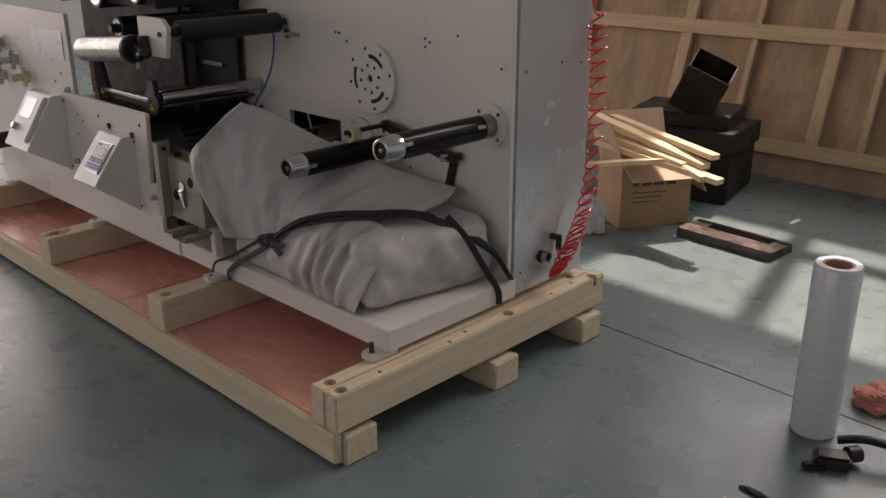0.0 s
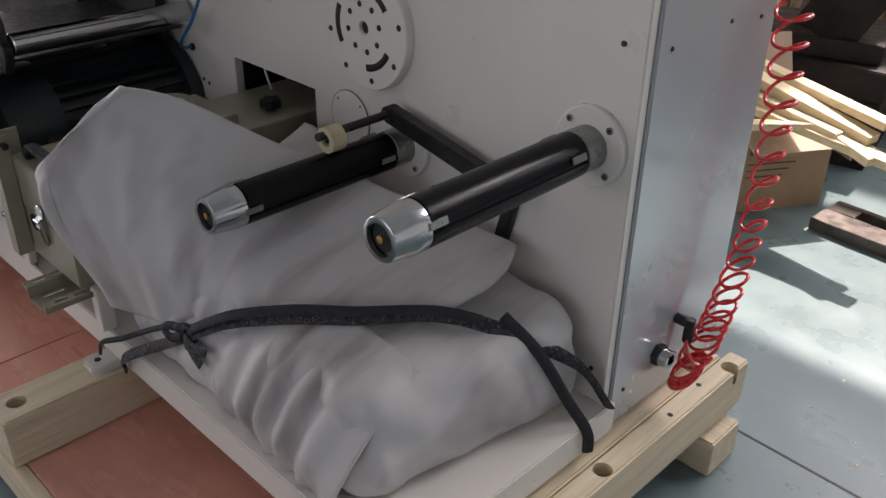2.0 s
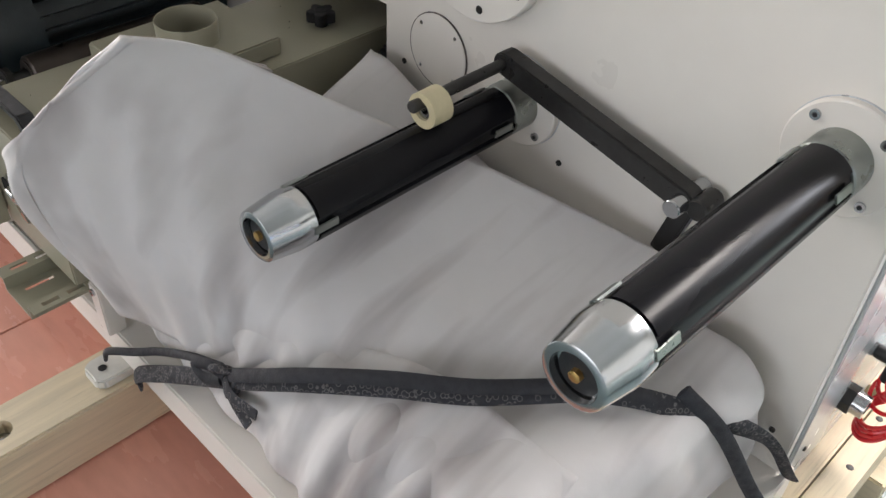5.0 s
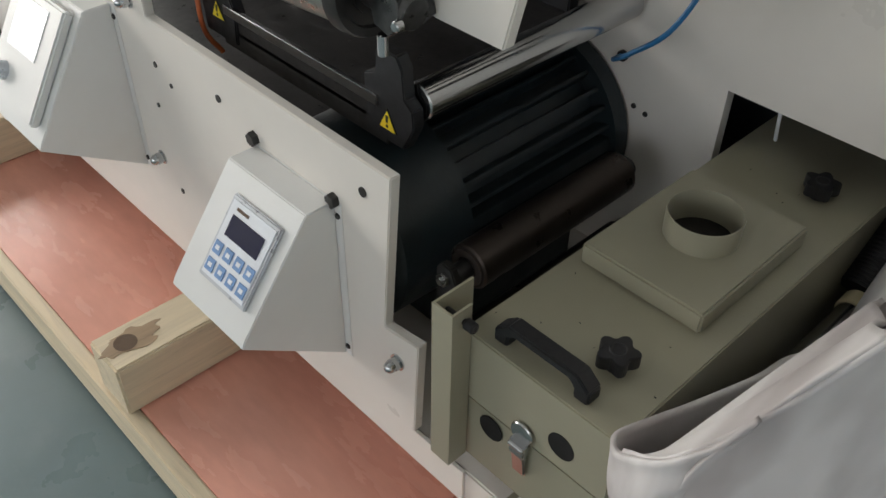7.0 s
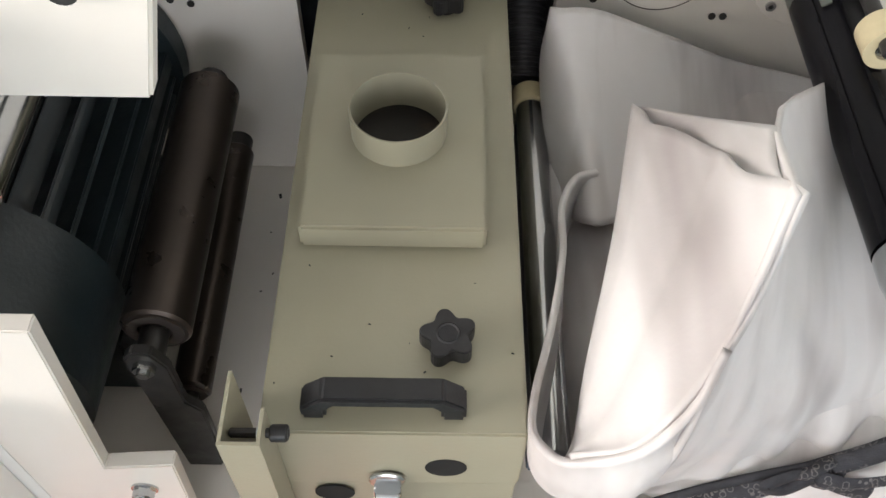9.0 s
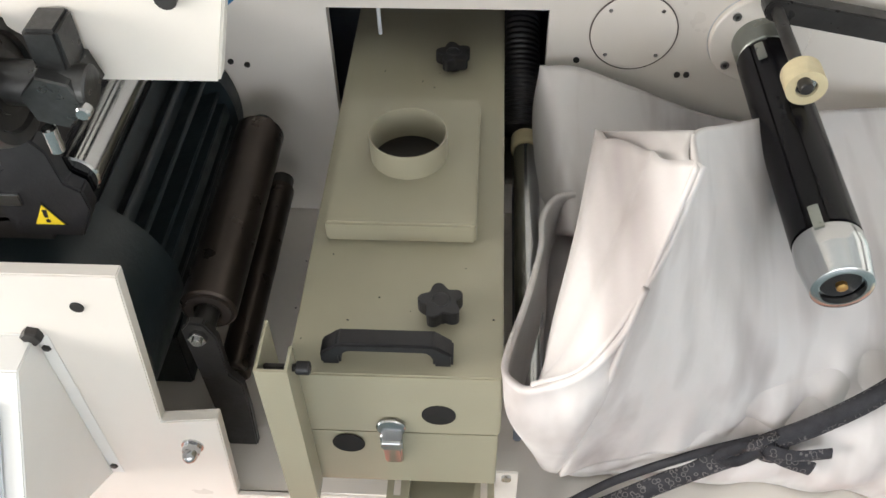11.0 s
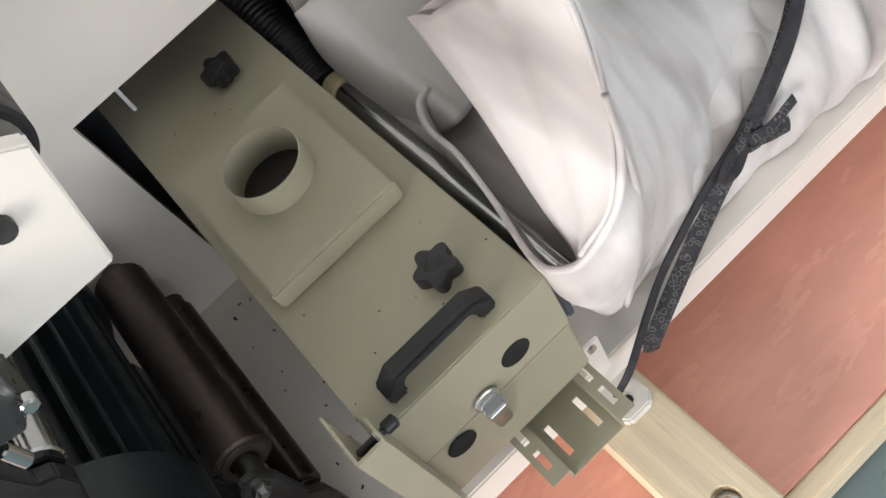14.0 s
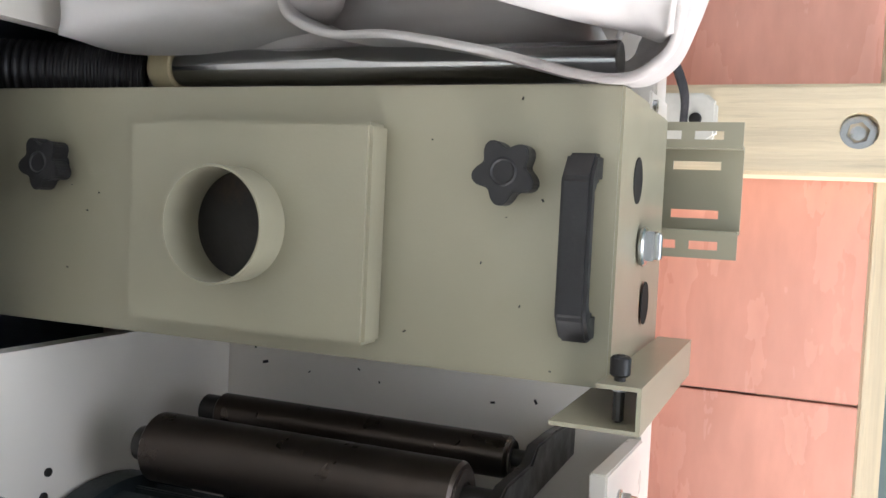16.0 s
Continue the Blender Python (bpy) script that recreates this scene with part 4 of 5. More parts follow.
for x, z, r in ((-2.03, 1.00, 0.036), (-2.30, 1.12, 0.05), (-2.60, 1.10, 0.06), (-2.45, 0.98, 0.04), (-2.9, 1.10, 0.05)):
    roller("rubber_roller", x, z, 2.335, 2.74, r, M_BLACK, "black rubber covered roller across the press")
M_MATTBLK = mat("matt_black_sheet", (0.018, 0.018, 0.021), 0.75, var=0.2, scale=6, bump=0.1, bscale=120)
hood = solo("press_hood", join(box(-2.66, -2.20, 2.36, 2.70, 1.06, 1.09, 0.003), box(-3.5, -2.62, 2.68, 2.70, 0.57, 1.3, 0.003), box(-2.62, -2.30, 2.735, 2.76, 0.56, 1.06, 0.003)), M_MATTBLK, "black steel hood and back sheet inside the press", "hood")
part("window_edge", box(-2.60, -2.40, 2.725, 2.733, 0.80, 0.815, 0.002), M_CHROME, hood)
panel = solo("plate_window", box(-3.02, -2.74, FP - 0.003, FP - 0.0002, 0.84, 0.95, 0.001), M_SILVERFILM, "grey name panel on the white front plate", "panel")
reg = thing("air_regulator", (-3.25, FP, 0.70), "group of steel air regulators and fittings on the plate", "regulator")
for k, (x, z) in enumerate(((-3.35, 0.86), (-3.22, 0.80), (-3.12, 0.74), (-3.38, 0.72))):
    part("valve", join(lathe([(0, 0), (0, 0.022), (0.03, 0.022), (0.03, 0.014), (0.07, 0.016), (0.075, 0.012), (0.075, 0)], (x, FP, z), (x, 0, z), 20), rod((x, FP - 0.02, z - 0.04), (x, FP - 0.02, z + 0.04), 0.010, 12)), M_CHROME if k % 2 else M_YELLOWPLASTIC, reg)
part("gauge", lathe([(0, 0), (0, 0.03), (0.025, 0.03), (0.027, 0.027), (0.027, 0)], (-3.45, FP - 0.02, 0.80), (-3.45, 0, 0.80), 28), M_BLACK, reg)
hw = thing("hand_wheel", (-3.42, FP - 0.1, 0.42), "black hand wheel on a shaft at the machine's end", "hand wheel")
part("rim", lathe([(0, 0.036), (0.004, 0.048), (0.012, 0.052), (0.02, 0.048), (0.024, 0.036)], (-3.46, FP - 0.09, 0.42), (-3.46, 0, 0.42), 40), M_BLACK, hw)
part("hub", rod((-3.46, FP + 0.0, 0.42), (-3.46, FP - 0.115, 0.42), 0.036, 24), M_BLACK, hw)
back = solo("ink_tray", box(-3.5, -2.50, 2.30, 2.76, 0.50, 0.56, 0.004), M_STEELBLK, "dark steel tray across the machine", "tray")

# blue tube out of the back plate
tube = solo("air_tube", sweep(spline([(-2.214, 2.775, 0.662), (-2.21, 2.74, 0.668), (-2.17, 2.72, 0.70), (-2.11, 2.72, 0.76), (-2.08, 2.74, 0.85), (-2.09, 2.76, 0.95), (-2.15, 2.765, 1.0)], 50), 0.004, 10), M_BLUE, "thin blue air tube on the white plate", "tube")
part("grommet", rod((-2.214, 2.773, 0.662), (-2.214, 2.765, 0.662), 0.009, 16), M_BLACK, tube)
cam_knob = solo("lever_knob", join(lathe([(0, 0), (0, 0.018), (0.01, 0.018), (0.014, 0.012), (0.014, 0)], (-2.01, YP, 0.96), (-2.01, 0, 0.96), 24), box(-2.0, -1.93, YP - 0.02, YP - 0.006, 0.952, 0.968, 0.003)), M_CHROME, "steel valve on the white plate", "valve")

# ---- foam wrapped package ----
pack = thing("foam_package", (-1.38, 2.5, ZB), "parcel wrapped in thin white foam sheet, tied with bands", "package")


def foam_lump():
    bm = bmesh.new()
    bmesh.ops.create_cube(bm, size=2)
    bmesh.ops.subdivide_edges(bm, edges=bm.edges[:], cuts=70, use_grid_fill=True)
    hx, hy, hz, r = 0.360, 0.224, 0.108, 0.052
    for v in bm.verts:
        p = Vector((v.co.x * hx, v.co.y * hy, v.co.z * hz))
        q = Vector((max(-hx + r, min(hx - r, p.x)), max(-hy + r, min(hy - r, p.y)), max(-hz + r, min(hz - r, p.z))))
        o = p - q
        n = o.normalized() if o.length > 1e-9 else Vector((0, 0, 0))
        p = q + n * r
        s = p.x / hx
        # slack folds down the front, the end and over the top
        front = max(0, -n.y) + 0.25 * max(0, n.z)
        low = 0.5 - 0.5 * p.z / hz
        f = math.sin(p.x * 74 + 2.2 * math.sin(p.x * 17) + p.z * 14) * 0.010 * front * (0.4 + 0.6 * low)
        f += math.sin(p.y * 40 + 3 * p.z * 9) * 0.004 * max(0, n.x)
        f += noise.noise(p * 9) * 0.014 + noise.noise(p * 24) * 0.004
        if p.z < -hz + 0.012 and n.z < -0.5:
            f = 0
        p = p + n * f
        p.z *= 1.0 - (0.08 + 0.16 * max(0.0, -s)) * max(0.0, -p.y / hy) - 0.05 * s
        p.x += 0.07 * (p.y / hy) * 0.5 * (s > -0.5) + 0.02 * low * s
        p.y -= 0.012 * low
        v.co = Vector((-1.378, 2.534, ZB + hz - 0.004)) + p
        v.co.z = max(v.co.z, ZB + 0.0008)
    return bm


part("wrapping", foam_lump(), M_FOAM, pack, "creased white foam wrapping", angle=60)


def patch(grid, nu, nv, wave):
    """A smooth sheet through rows of few control places."""
    rows = [spline(r, nu) for r in grid]
    cols = [spline([r[i] for r in rows], nv) for i in range(nu)]
    bm = bmesh.new()
    vs = []
    for i in range(nu):
        line = []
        for j in range(nv):
            p = cols[i][j]
            line.append(bm.verts.new(p + wave(p, i / (nu - 1), j / (nv - 1))))
        vs.append(line)
    for i in range(nu - 1):
        for j in range(nv - 1):
            bm.faces.new((vs[i][j], vs[i + 1][j], vs[i + 1][j + 1], vs[i][j + 1]))
    return bm


def foam_sheet(name, bm, label, thick=0.005):
    ob = part(name, bm, M_FOAM, pack, label, angle=80)
    so = ob.modifiers.new("thickness", "SOLIDIFY")
    so.thickness, so.offset = thick, 0
    return ob


def ripples(p, u, v):
    return Vector((0, -0.8, 0.6)) * (0.004 * v * math.sin(p.x * 46 - v * 2.0 + 1.5 * math.sin(u * 7)) + 0.0028 * (0.3 + v) * math.sin(p.x * 92 + p.y * 35 + 2 * math.sin(v * 5)) + 0.0017 * math.sin(p.x * 128 + p.y * 28 + 2.5 * noise.noise(p * 5)) * (0.5 + 0.5 * v) + 0.004 * noise.noise(p * 8))


cover_grid = [
    [(-1.632, 2.301, 0.822), (-1.612, 2.398, 0.781), (-1.541, 2.527, 0.688), (-1.42, 2.645, 0.612), (-1.29, 2.705, 0.575), (-1.130, 2.735, 0.560)],
    [(-1.668, 2.238, 0.762), (-1.615, 2.32, 0.705), (-1.54, 2.41, 0.630), (-1.43, 2.505, 0.578), (-1.29, 2.585, 0.555), (-1.095, 2.665, 0.552)],
    [(-1.703, 2.182, 0.660), (-1.63, 2.25, 0.570), (-1.54, 2.305, 0.535), (-1.44, 2.36, 0.530), (-1.30, 2.445, 0.532), (-1.090, 2.590, 0.540)],
    [(-1.716, 2.258, 0.372), (-1.63, 2.278, 0.382), (-1.54, 2.292, 0.398), (-1.44, 2.312, 0.430), (-1.32, 2.350, 0.485), (-1.118, 2.520, 0.524)],
]
foam_sheet("cover_sheet", patch(cover_grid, 70, 60, ripples), "loose white foam sheet leaning over the parcel")
flap_grid = [
    [(-1.632, 2.303, 0.822), (-1.658, 2.40, 0.757), (-1.694, 2.516, 0.683)],
    [(-1.671, 2.231, 0.756), (-1.698, 2.31, 0.705), (-1.716, 2.395, 0.652)],
    [(-1.720, 2.187, 0.690), (-1.734, 2.235, 0.650), (-1.742, 2.285, 0.615)],
    [(-1.766, 2.192, 0.650), (-1.764, 2.202, 0.620), (-1.752, 2.222, 0.590)],
]
foam_sheet("folded_flap", patch(flap_grid, 30, 40, lambda p, u, v: Vector((0.006 * math.sin(u * 13 + 1.2) * (1 - v), 0.003 * math.sin(u * 21) * (1 - v), 0))), "folded back flap of the foam sheet")
ridge_grid = [
    [(-1.612, 2.400, 0.779), (-1.650, 2.454, 0.733), (-1.686, 2.524, 0.676)],
    [(-1.628, 2.350, 0.797), (-1.656, 2.426, 0.738), (-1.686, 2.512, 0.668)],
    [(-1.632, 2.318, 0.808), (-1.660, 2.404, 0.730), (-1.686, 2.500, 0.655)],
]
foam_sheet("upper_fold", patch(ridge_grid, 20, 12, lambda p, u, v: Vector((0.002 * noise.noise(p * 12), 0, 0))), "upper fold of the foam sheet behind the flap")
# the sheet turns in a wide loop and runs back beside the dryer
loop_grid = [
    [(-1.672, 2.226, 0.752), (-1.690, 2.200, 0.722), (-1.722, 2.182, 0.688), (-1.766, 2.188, 0.650), (-1.783, 2.203, 0.638), (-1.790, 2.226, 0.626), (-1.784, 2.265, 0.615), (-1.764, 2.337, 0.605), (-1.747, 2.421, 0.590), (-1.742, 2.484, 0.576), (-1.724, 2.530, 0.565), (-1.700, 2.545, 0.560)],
    [(-1.703, 2.184, 0.64), (-1.712, 2.180, 0.62), (-1.728, 2.180, 0.59), (-1.756, 2.196, 0.56), (-1.772, 2.208, 0.55), (-1.780, 2.230, 0.54), (-1.775, 2.268, 0.53), (-1.758, 2.337, 0.52), (-1.742, 2.421, 0.51), (-1.736, 2.484, 0.50), (-1.720, 2.530, 0.49), (-1.698, 2.545, 0.49)],
    [(-1.716, 2.260, 0.370), (-1.719, 2.262, 0.368), (-1.724, 2.264, 0.365), (-1.732, 2.268, 0.365), (-1.738, 2.275, 0.37), (-1.742, 2.285, 0.38), (-1.740, 2.300, 0.39), (-1.732, 2.337, 0.40), (-1.725, 2.421, 0.40), (-1.720, 2.484, 0.40), (-1.708, 2.530, 0.40), (-1.692, 2.545, 0.40)],
]
foam_sheet("inner_sheet", patch(loop_grid, 90, 24, lambda p, u, v: Vector((0.003 * noise.noise(p * 10), 0, 0))), "standing inner layer of the foam sheet", 0.0065)
leaf_grid = [
    [(-1.700, 2.752, 0.560), (-1.738, 2.752, 0.600), (-1.727, 2.740, 0.610), (-1.690, 2.742, 0.606), (-1.614, 2.745, 0.573), (-1.501, 2.750, 0.525), (-1.40, 2.752, 0.495)],
    [(-1.700, 2.720, 0.520), (-1.746, 2.725, 0.540), (-1.720, 2.650, 0.582), (-1.670, 2.655, 0.565), (-1.600, 2.680, 0.540), (-1.495, 2.700, 0.505), (-1.40, 2.71, 0.485)],
    [(-1.698, 2.640, 0.470), (-1.738, 2.640, 0.490), (-1.714, 2.570, 0.558), (-1.665, 2.580, 0.540), (-1.590, 2.620, 0.515), (-1.490, 2.650, 0.49), (-1.40, 2.67, 0.475)],
    [(-1.690, 2.590, 0.430), (-1.722, 2.580, 0.450), (-1.709, 2.491, 0.536), (-1.665, 2.510, 0.520), (-1.585, 2.560, 0.49), (-1.485, 2.600, 0.475), (-1.40, 2.63, 0.465)],
]
foam_sheet("rear_sheet", patch(leaf_grid, 70, 30, lambda p, u, v: Vector((0, 0, 0.004 * noise.noise(p * 9)))), "rear layer of the foam sheet against the plate")

wrap_grid = [
    [(-1.70, 2.300, 0.297), (-1.45, 2.295, 0.297), (-1.25, 2.280, 0.297), (-1.085, 2.270, 0.298)],
    [(-1.70, 2.285, 0.345), (-1.45, 2.275, 0.362), (-1.25, 2.262, 0.380), (-1.066, 2.276, 0.350)],
    [(-1.68, 2.288, 0.385), (-1.45, 2.298, 0.430), (-1.25, 2.318, 0.475), (-1.052, 2.338, 0.437)],
    [(-1.66, 2.305, 0.405), (-1.45, 2.350, 0.475), (-1.25, 2.410, 0.522), (-1.058, 2.440, 0.490)],
]


def folds(p, u, v):
    k = (0.35 + 0.65 * u) * min(1.0, (1.0 - u) * 6)
    s = math.sin(u * 52 + 2.0 * math.sin(u * 9) - v * 5.0)
    return Vector((0.15, -0.85, 0.45)) * (0.011 * k * (1 - v) ** 0.6 * (abs(s) ** 0.8 * (1 if s > 0 else -1)) + 0.003 * noise.noise(p * 14))


foam_sheet("outer_wrap", patch(wrap_grid, 130, 40, folds), "folded outer wrap gathered along the front", 0.006)

# bands tied over the parcel
band = thing("tie_band", (-1.35, 2.4, ZB), "dark printed cloth band knotted over the parcel", "band")
l1 = spline([(-1.706, 2.250, 0.232), (-1.698, 2.246, 0.264), (-1.640, 2.256, 0.308), (-1.56, 2.270, 0.360), (-1.482, 2.280, 0.412), (-1.42, 2.288, 0.456), (-1.36, 2.308, 0.490), (-1.27, 2.362, 0.516), (-1.19, 2.42, 0.526), (-1.10, 2.52, 0.528), (-1.03, 2.605, 0.488), (-0.965, 2.715, 0.40), (-0.930, 2.775, 0.296)], 140)
part("main_band", sweep(l1, 0.0125, 10, 0.3, (-0.2, -0.8, 0.6)), M_STRAP, band, angle=80)
l1b = [p + Vector((0.004 * math.sin(i * 0.11), -0.003, 0.012 + 0.004 * math.sin(i * 0.07))) for i, p in enumerate(l1[48:112])]
part("second_band", sweep(l1b, 0.009, 8, 0.3, (-0.2, -0.8, 0.6)), M_BAND, band, angle=80)
l2 = spline([(-1.782, 2.236, 0.240), (-1.750, 2.232, 0.284), (-1.695, 2.252, 0.312), (-1.641, 2.266, 0.346), (-1.56, 2.274, 0.395), (-1.49, 2.278, 0.430)], 50)
part("thin_band", sweep(l2, 0.006, 8, 0.6, (0, -0.8, 0.6)), M_BAND, band, angle=80)
l3 = spline([(-1.04, 2.60, 0.518), (-0.995, 2.64, 0.45), (-0.955, 2.68, 0.35), (-0.926, 2.705, 0.285), (-0.924, 2.712, 0.236)], 50)
part("end_band", sweep(l3, 0.010, 8, 0.3, (0.6, -0.6, 0.5)), M_BAND, band, angle=80)
kn = [Vector((-1.482 + 0.020 * math.cos(a), 2.277 + 0.006 * math.sin(2 * a), 0.416 + 0.017 * math.sin(a))) for a in [k * 0.35 for k in range(20)]]
part("knot", sweep(kn, 0.009, 8, 0.7), M_STRAP, band, angle=80)
l4 = spline([(-1.482, 2.275, 0.420), (-1.457, 2.269, 0.401), (-1.422, 2.265, 0.388)], 16)
l5 = spline([(-1.482, 2.275, 0.422), (-1.512, 2.269, 0.424), (-1.534, 2.263, 0.412), (-1.514, 2.263, 0.402), (-1.487, 2.271, 0.414)], 30)
l6 = spline([(-1.482, 2.273, 0.416), (-1.452, 2.265, 0.416), (-1.407, 2.269, 0.418)], 16)
part("tail", sweep(l6, 0.008, 8, 0.25, (0, -1, 0.4)), M_STRAP, band)
part("tail", sweep(l4, 0.010, 8, 0.25, (0, -1, 0.4)), M_STRAP, band)
part("loop", sweep(l5, 0.008, 8, 0.4, (0, -1, 0.4)), M_BAND, band)

# ---- behind the machine ----
# leaning wooden crate wall
crate = thing("crate_wall", (-0.8, 5.48, 0.0), "wooden crate side of plywood and pine battens leaning back", "crate")
LEAN = Matrix.Rotation(radians(-17), 4, "X")


def leaning(bm):
    return turned(bm, LEAN, (-0.8, 5.48, 0.0))


for x0, x1 in ((-3.2, -1.98), (-1.976, -0.76), (-0.756, 0.46), (0.464, 1.7)):
    part("panel", leaning(box(x0, x1, 5.50, 5.512, 0.003, 1.75)), M_CRATEPLY, crate, "brown plywood panel")
for z0, z1 in ((0.13, 0.212), (0.745, 0.828), (1.62, 1.72)):
    part("rail", leaning(box(-3.2, 1.7, 5.455, 5.499, z0, z1, 0.003)), M_OLDPINE_X, crate)
for x in (-2.75, -2.03, -1.60, -1.145, -0.885, -0.3, 0.4, 1.0):
    w = 0.036 if x in (-2.03, -1.145, -0.3) else 0.018
    for z0, z1 in ((0.2125, 0.7445), (0.8285, 1.6195)):
        part("stud", leaning(box(x - w, x + w, 5.460, 5.499, z0, z1, 0.003)), M_OLDPINE_Z, crate)
# posts that hold it up behind
part("strut", turned(box(-1.0, -0.92, 5.95, 6.0, 0.0, 1.62, 0.003), Matrix.Rotation(radians(2), 4, "X"), (-0.96, 5.97, 0)), M_OLDPINE_Z, crate)

# carton with offcuts of wood
carton = thing("open_carton", (-1.45, 4.28, 0.0), "open brown corrugated carton full of wood offcuts", "carton")
ROT = Matrix.Rotation(radians(58), 4, "Z")
cc = Vector((-1.455, 4.375, 0.0))


def incarton(bm):
    return turned(bm, ROT, cc)


CW, CD, CH = 0.175, 0.135, 0.30
for nm, b in (("side", (-CW, CW, -CD, -CD + 0.006)), ("side", (-CW, CW, CD - 0.006, CD)), ("side", (-CW, -CW + 0.006, -CD + 0.007, CD - 0.007)), ("side", (CW - 0.006, CW, -CD + 0.007, CD - 0.007))):
    part(nm, incarton(box(cc.x + b[0], cc.x + b[1], cc.y + b[2], cc.y + b[3], 0.001, CH, 0.001)), M_CARTON, carton)
part("bottom", incarton(box(cc.x - CW + 0.007, cc.x + CW - 0.007, cc.y - CD + 0.007, cc.y + CD - 0.007, 0.002, 0.008)), M_CARTON, carton)
for sx, bend in ((-1, -20), (1, 152)):
    b = box(cc.x + CW - 0.005, cc.x + CW, cc.y - CD, cc.y + CD, CH, CH + 0.17) if sx > 0 else box(cc.x - CW, cc.x - CW + 0.005, cc.y - CD, cc.y + CD, CH, CH + 0.21)
    b = turned(b, Matrix.Rotation(radians(bend), 4, "Y"), (cc.x + sx * CW, cc.y, CH))
    part("flap", incarton(b), M_CARTONIN, carton, "raised card flap")
b = turned(box(cc.x - CW, cc.x + CW, cc.y + CD - 0.005, cc.y + CD, CH, CH + 0.20), Matrix.Rotation(radians(-22), 4, "X"), (cc.x, cc.y + CD, CH))
part("flap", incarton(b), M_CARTONIN, carton, "raised card flap")
b = turned(box(cc.x - CW, cc.x + CW, cc.y - CD, cc.y - CD + 0.005, CH, CH + 0.12), Matrix.Rotation(radians(115), 4, "X"), (cc.x, cc.y - CD, CH))
part("flap", incarton(b), M_CARTONIN, carton, "card flap folded down")
for k, (u, w) in enumerate(((-0.12, 0.03), (-0.075, 0.05), (-0.015, 0.05), (0.045, 0.05))):
    part("printed_bar", incarton(box(cc.x + u, cc.x + u + w, cc.y - CD - 0.0008, cc.y - CD, 0.20, 0.228)), M_INK, carton, "unreadable dark print")
for k in range(3):
    part("printed_bar", incarton(box(cc.x - 0.12, cc.x + 0.05 - 0.02 * k, cc.y - CD - 0.0008, cc.y - CD, 0.165 - 0.022 * k, 0.170 - 0.022 * k)), M_INK, carton, "faint printed line")
STICKS = (((-1.72, 4.42, 0.46), (-1.035, 4.245, 0.395), 0.024, 0.012), ((-1.70, 4.30, 0.47), (-1.06, 4.215, 0.355), 0.03, 0.014), ((-1.62, 4.20, 0.38), (-0.955, 4.150, 0.322), 0.026, 0.012),
          ((-1.60, 4.36, 0.42), (-1.02, 4.130, 0.325), 0.022, 0.013), ((-1.55, 4.02, 0.31), (-1.21, 4.19, 0.365), 0.024, 0.010), ((-1.65, 4.25, 0.41), (-1.14, 4.17, 0.350), 0.020, 0.016), ((-1.60, 4.32, 0.44), (-1.00, 4.19, 0.310), 0.022, 0.010))
for p, q, w, h in STICKS:
    p, q = Vector(p), Vector(q)
    d = (q - p)
    bm = box(0, d.length, -w, w, -h, h, 0.001)
    bmesh.ops.transform(bm, matrix=Matrix.Translation(p) @ d.to_track_quat("X", "Z").to_matrix().to_4x4(), verts=bm.verts)
    solo("wood_offcut", bm, M_STICK, "pale freshly sawn pine offcut in the carton", "offcut", "wood offcuts")

# pile of dark steel parts
def steel_block(x0, x1, y0, y1, z0, z1, turn, label):
    bm = box(x0, x1, y0, y1, z0, z1, 0.004)
    turned(bm, Matrix.Rotation(radians(turn), 4, "Z"), ((x0 + x1) / 2, (y0 + y1) / 2, z0))
    return solo("steel_block", bm, M_RUST, label, "steel block", "dark steel parts")


steel_block(-1.95, -1.30, 4.75, 5.25, 0.0, 0.25, 12, "large dark scaled steel block on the floor")
steel_block(-1.90, -1.28, 4.78, 5.22, 0.251, 0.36, 8, "dark steel block with milled edges on the pile")
steel_block(-1.85, -1.35, 4.82, 5.20, 0.361, 0.43, 14, "dark steel plate on the pile")
tubeb = thing("steel_tube", (-1.55, 4.95, 0.43), "open square dark steel tube lying tilted on the pile", "steel tube")
TT = Matrix.Rotation(radians(24), 4, "Z") @ Matrix.Rotation(radians(24), 4, "Y") @ Matrix.Rotation(radians(18), 4, "X")
tb = Vector((-1.56, 4.95, 0.44))
for b in ((-0.11, 0.11, -0.11, -0.103, 0.02, 0.26), (-0.11, 0.11, 0.103, 0.11, 0.02, 0.26), (-0.11, -0.103, -0.102, 0.102, 0.02, 0.26), (0.103, 0.11, -0.102, 0.102, 0.02, 0.26), (-0.102, 0.102, -0.102, 0.102, 0.13, 0.137)):
    bm = box(*b, 0.001)
    bmesh.ops.transform(bm, matrix=Matrix.Translation(tb) @ TT, verts=bm.verts)
    part("wall", bm, M_RUST, tubeb)
bm = box(-0.06, 0.04, -0.07, 0.07, 0.138, 0.150, 0.001)
bmesh.ops.transform(bm, matrix=Matrix.Translation(tb) @ TT, verts=bm.verts)
part("wood_piece", bm, M_STICK, tubeb, "pale scrap of wood inside")

# flat steel frame on the floor
fr = thing("slotted_steel_plate", (-0.96, 4.34, 0.0), "flat dark steel plate with a long slot on the floor", "steel plate")
FR = Matrix.Rotation(radians(-4), 4, "Z")
fc = (-0.96, 4.34, 0)
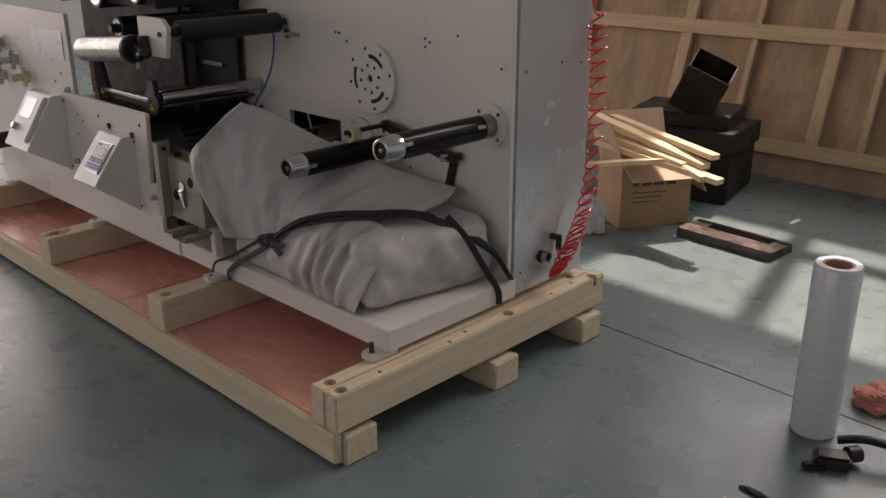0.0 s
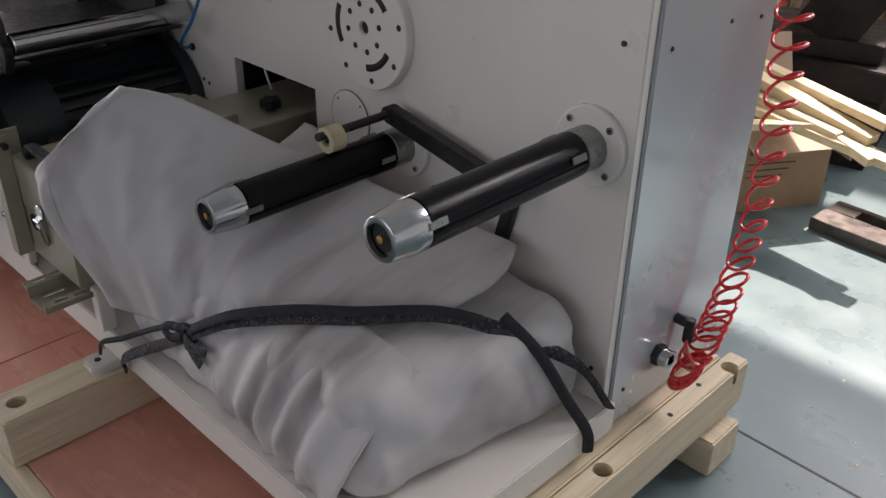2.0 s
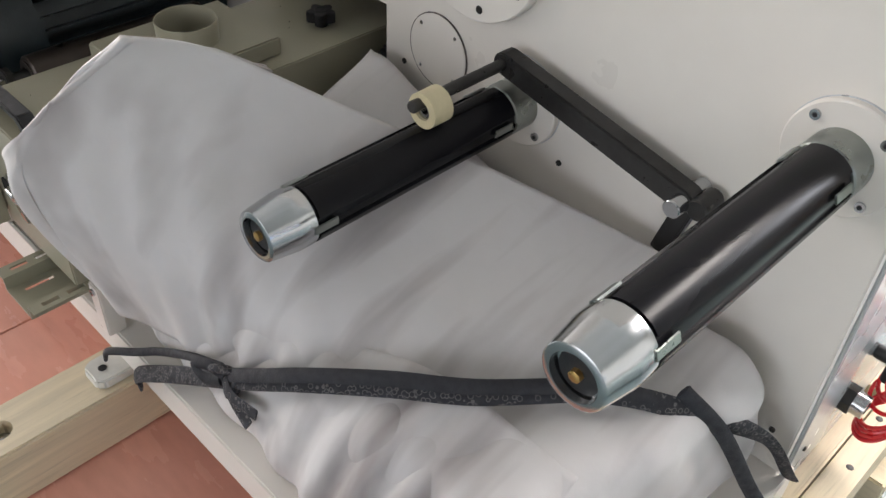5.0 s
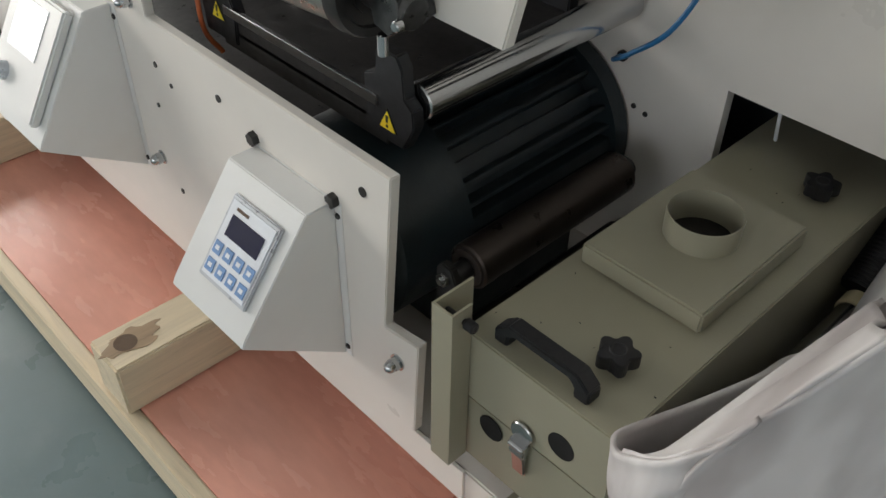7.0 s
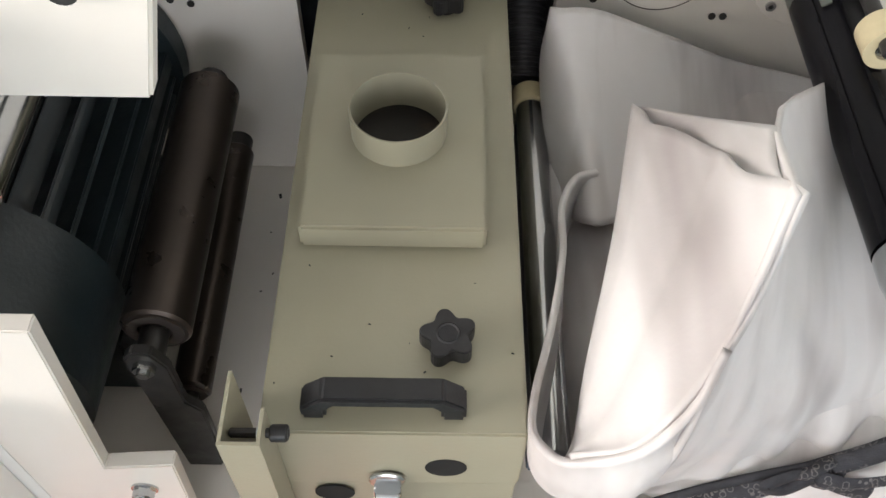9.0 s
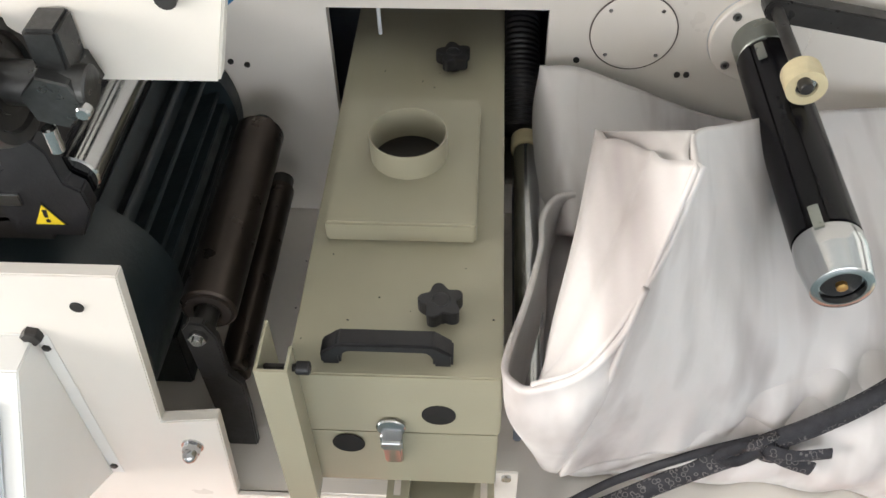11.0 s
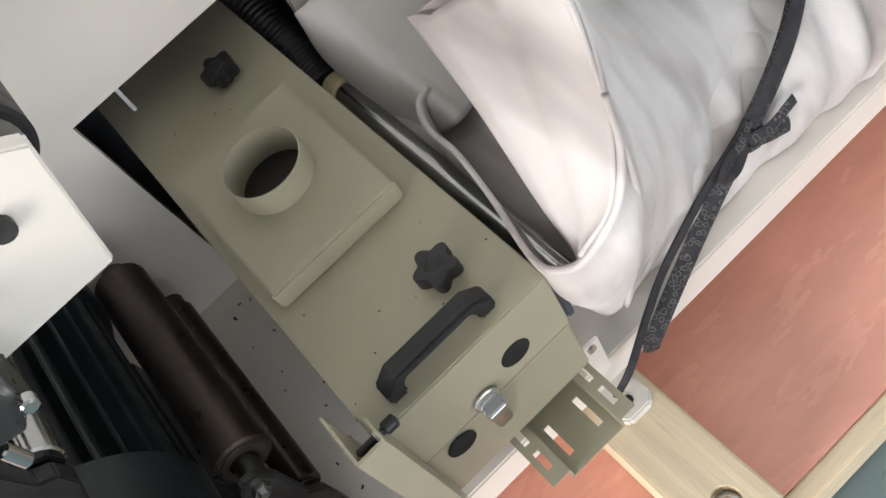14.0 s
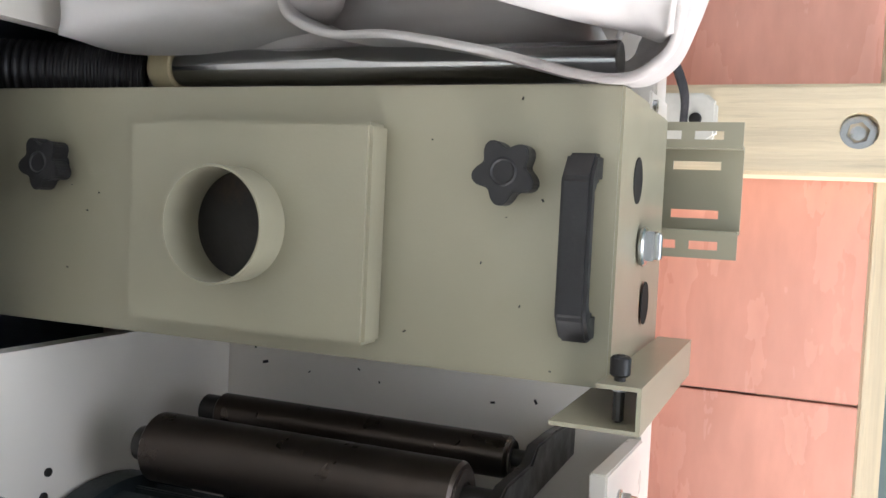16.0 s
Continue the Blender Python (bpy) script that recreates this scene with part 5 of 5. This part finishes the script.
for b in ((-1.19, -0.73, 4.245, 4.345, 0.0, 0.04), (-1.19, -0.73, 4.405, 4.43, 0.0, 0.04), (-1.19, -1.10, 4.346, 4.404, 0.0, 0.04), (-0.80, -0.73, 4.346, 4.404, 0.0, 0.036)):
    part("bar", turned(box(*b, 0.002), FR, fc), M_FRAME, fr)
for x, y in ((-0.78, 4.27), (-0.75, 4.30), (-0.77, 4.37), (-0.75, 4.39)):
    part("screw_hole", turned(rod((x, y, 0.0395), (x, y, 0.0415), 0.004, 10), FR, fc), M_BLACK, fr)


def crumple(name, centre, size, height, material, label, category, seed):
    bm = bmesh.new()
    bmesh.ops.create_icosphere(bm, subdivisions=5, radius=1)
    for v in bm.verts:
        p = v.co.copy()
        q = p * 1.7 + Vector((seed, seed * 2, 0))
        k = 1 + 0.35 * noise.noise(q) + 0.22 * abs(noise.noise(q * 2.4)) + 0.12 * abs(noise.noise(q * 6))
        v.co = Vector((centre[0] + p.x * size[0] * k, centre[1] + p.y * size[1] * k, max(0.001, height * 0.35 + p.z * height * 0.65 * k)))
    return solo(name, bm, material, label, category, angle=50)


crumple("cloth_rag", (-1.515, 4.03), (0.07, 0.05), 0.16, M_RAG, "crumpled grey-white cloth beside the carton", "rag", 1.3)
crumple("pink_rag", (0.02, 3.33), (0.06, 0.06), 0.06, M_PINK, "crumpled pink cloth on the floor", "rag", 4.1)

crumple("dark_scrap", (-0.045, 2.675), (0.034, 0.012), 0.008, M_RUST, "dark oily scrap lying on the green floor", "scrap", 2.2)

# roll of stretch film
fx, fy = -0.066, 3.072
roll = thing("film_roll", (fx, fy, 0.0), "upright roll of clear stretch film on a card core", "film roll")
part("film", lathe([(0.004, 0.038), (0.0, 0.055), (0.003, 0.061), (0.25, 0.0615), (0.494, 0.062), (0.5, 0.058), (0.499, 0.040), (0.49, 0.038)], (fx, fy, 0), (fx, fy, 1), 64), M_FILM, roll, "milky stretch film winding")
part("core", pipe((fx, fy, 0.001), (fx, fy, 0.497), 0.0379, 0.034), M_CARTON, roll, "brown card core")

# band tool on the floor
tool = thing("strapping_tool", (0.08, 2.93, 0.0), "black metal strapping tool lying on the floor", "tool")
part("handle", sweep(spline([(0.03, 2.99, 0.045), (0.10, 3.02, 0.06), (0.22, 3.05, 0.05)], 20), 0.016, 10, 0.7), M_BLACK, tool)
part("body", turned(box(0.0, 0.09, 2.90, 2.96, 0.001, 0.04, 0.008), Matrix.Rotation(0.5, 4, "Z"), (0.05, 2.93, 0)), M_STEELBLK, tool)
part("jaw", turned(box(-0.01, 0.05, 2.87, 2.895, 0.001, 0.02, 0.004), Matrix.Rotation(0.7, 4, "Z"), (0.02, 2.88, 0)), M_STEELBLK, tool)
part("ratchet", rod((0.07, 2.96, 0.03), (0.09, 2.99, 0.03), 0.022, 20), M_STEELBLK, tool)

# joints in the floor
for k, (p, q) in enumerate((((-0.9, 3.232), (6.9, 3.0)), ((-8.9, -1.2), (6.9, -1.5)))):
    w = 0.003
    solo("floor_joint", prism([(p[0], p[1] - w), (q[0], q[1] - w), (q[0], q[1] + w), (p[0], p[1] + w)], "z", 0.0002, 0.0012), M_BLACK, "dark sawn joint in the painted floor", "joint", kind="structure")
solo("floor_mark", prism([(-0.905, 4.78), (-0.885, 4.78), (-0.88, 4.87), (-0.90, 4.87)], "z", 0.0002, 0.001), M_WHITE, "strip of white tape on the floor", "tape")
rng = random.Random(4)
bits = []
for k in range(260):
    x, y = rng.uniform(-0.8, 0.6), rng.uniform(1.2, 4.6)
    s = rng.uniform(0.0012, 0.004)
    bits.append(turned(box(x - s, x + s, y - s * 0.5, y + s * 0.5, 0.0, 0.0015), Matrix.Rotation(rng.uniform(0, 3), 4, "Z"), (x, y, 0)))
dirt = solo("floor_litter", join(*bits), M_STICK, "small pale chips and dust on the floor", "litter", kind="stuff")
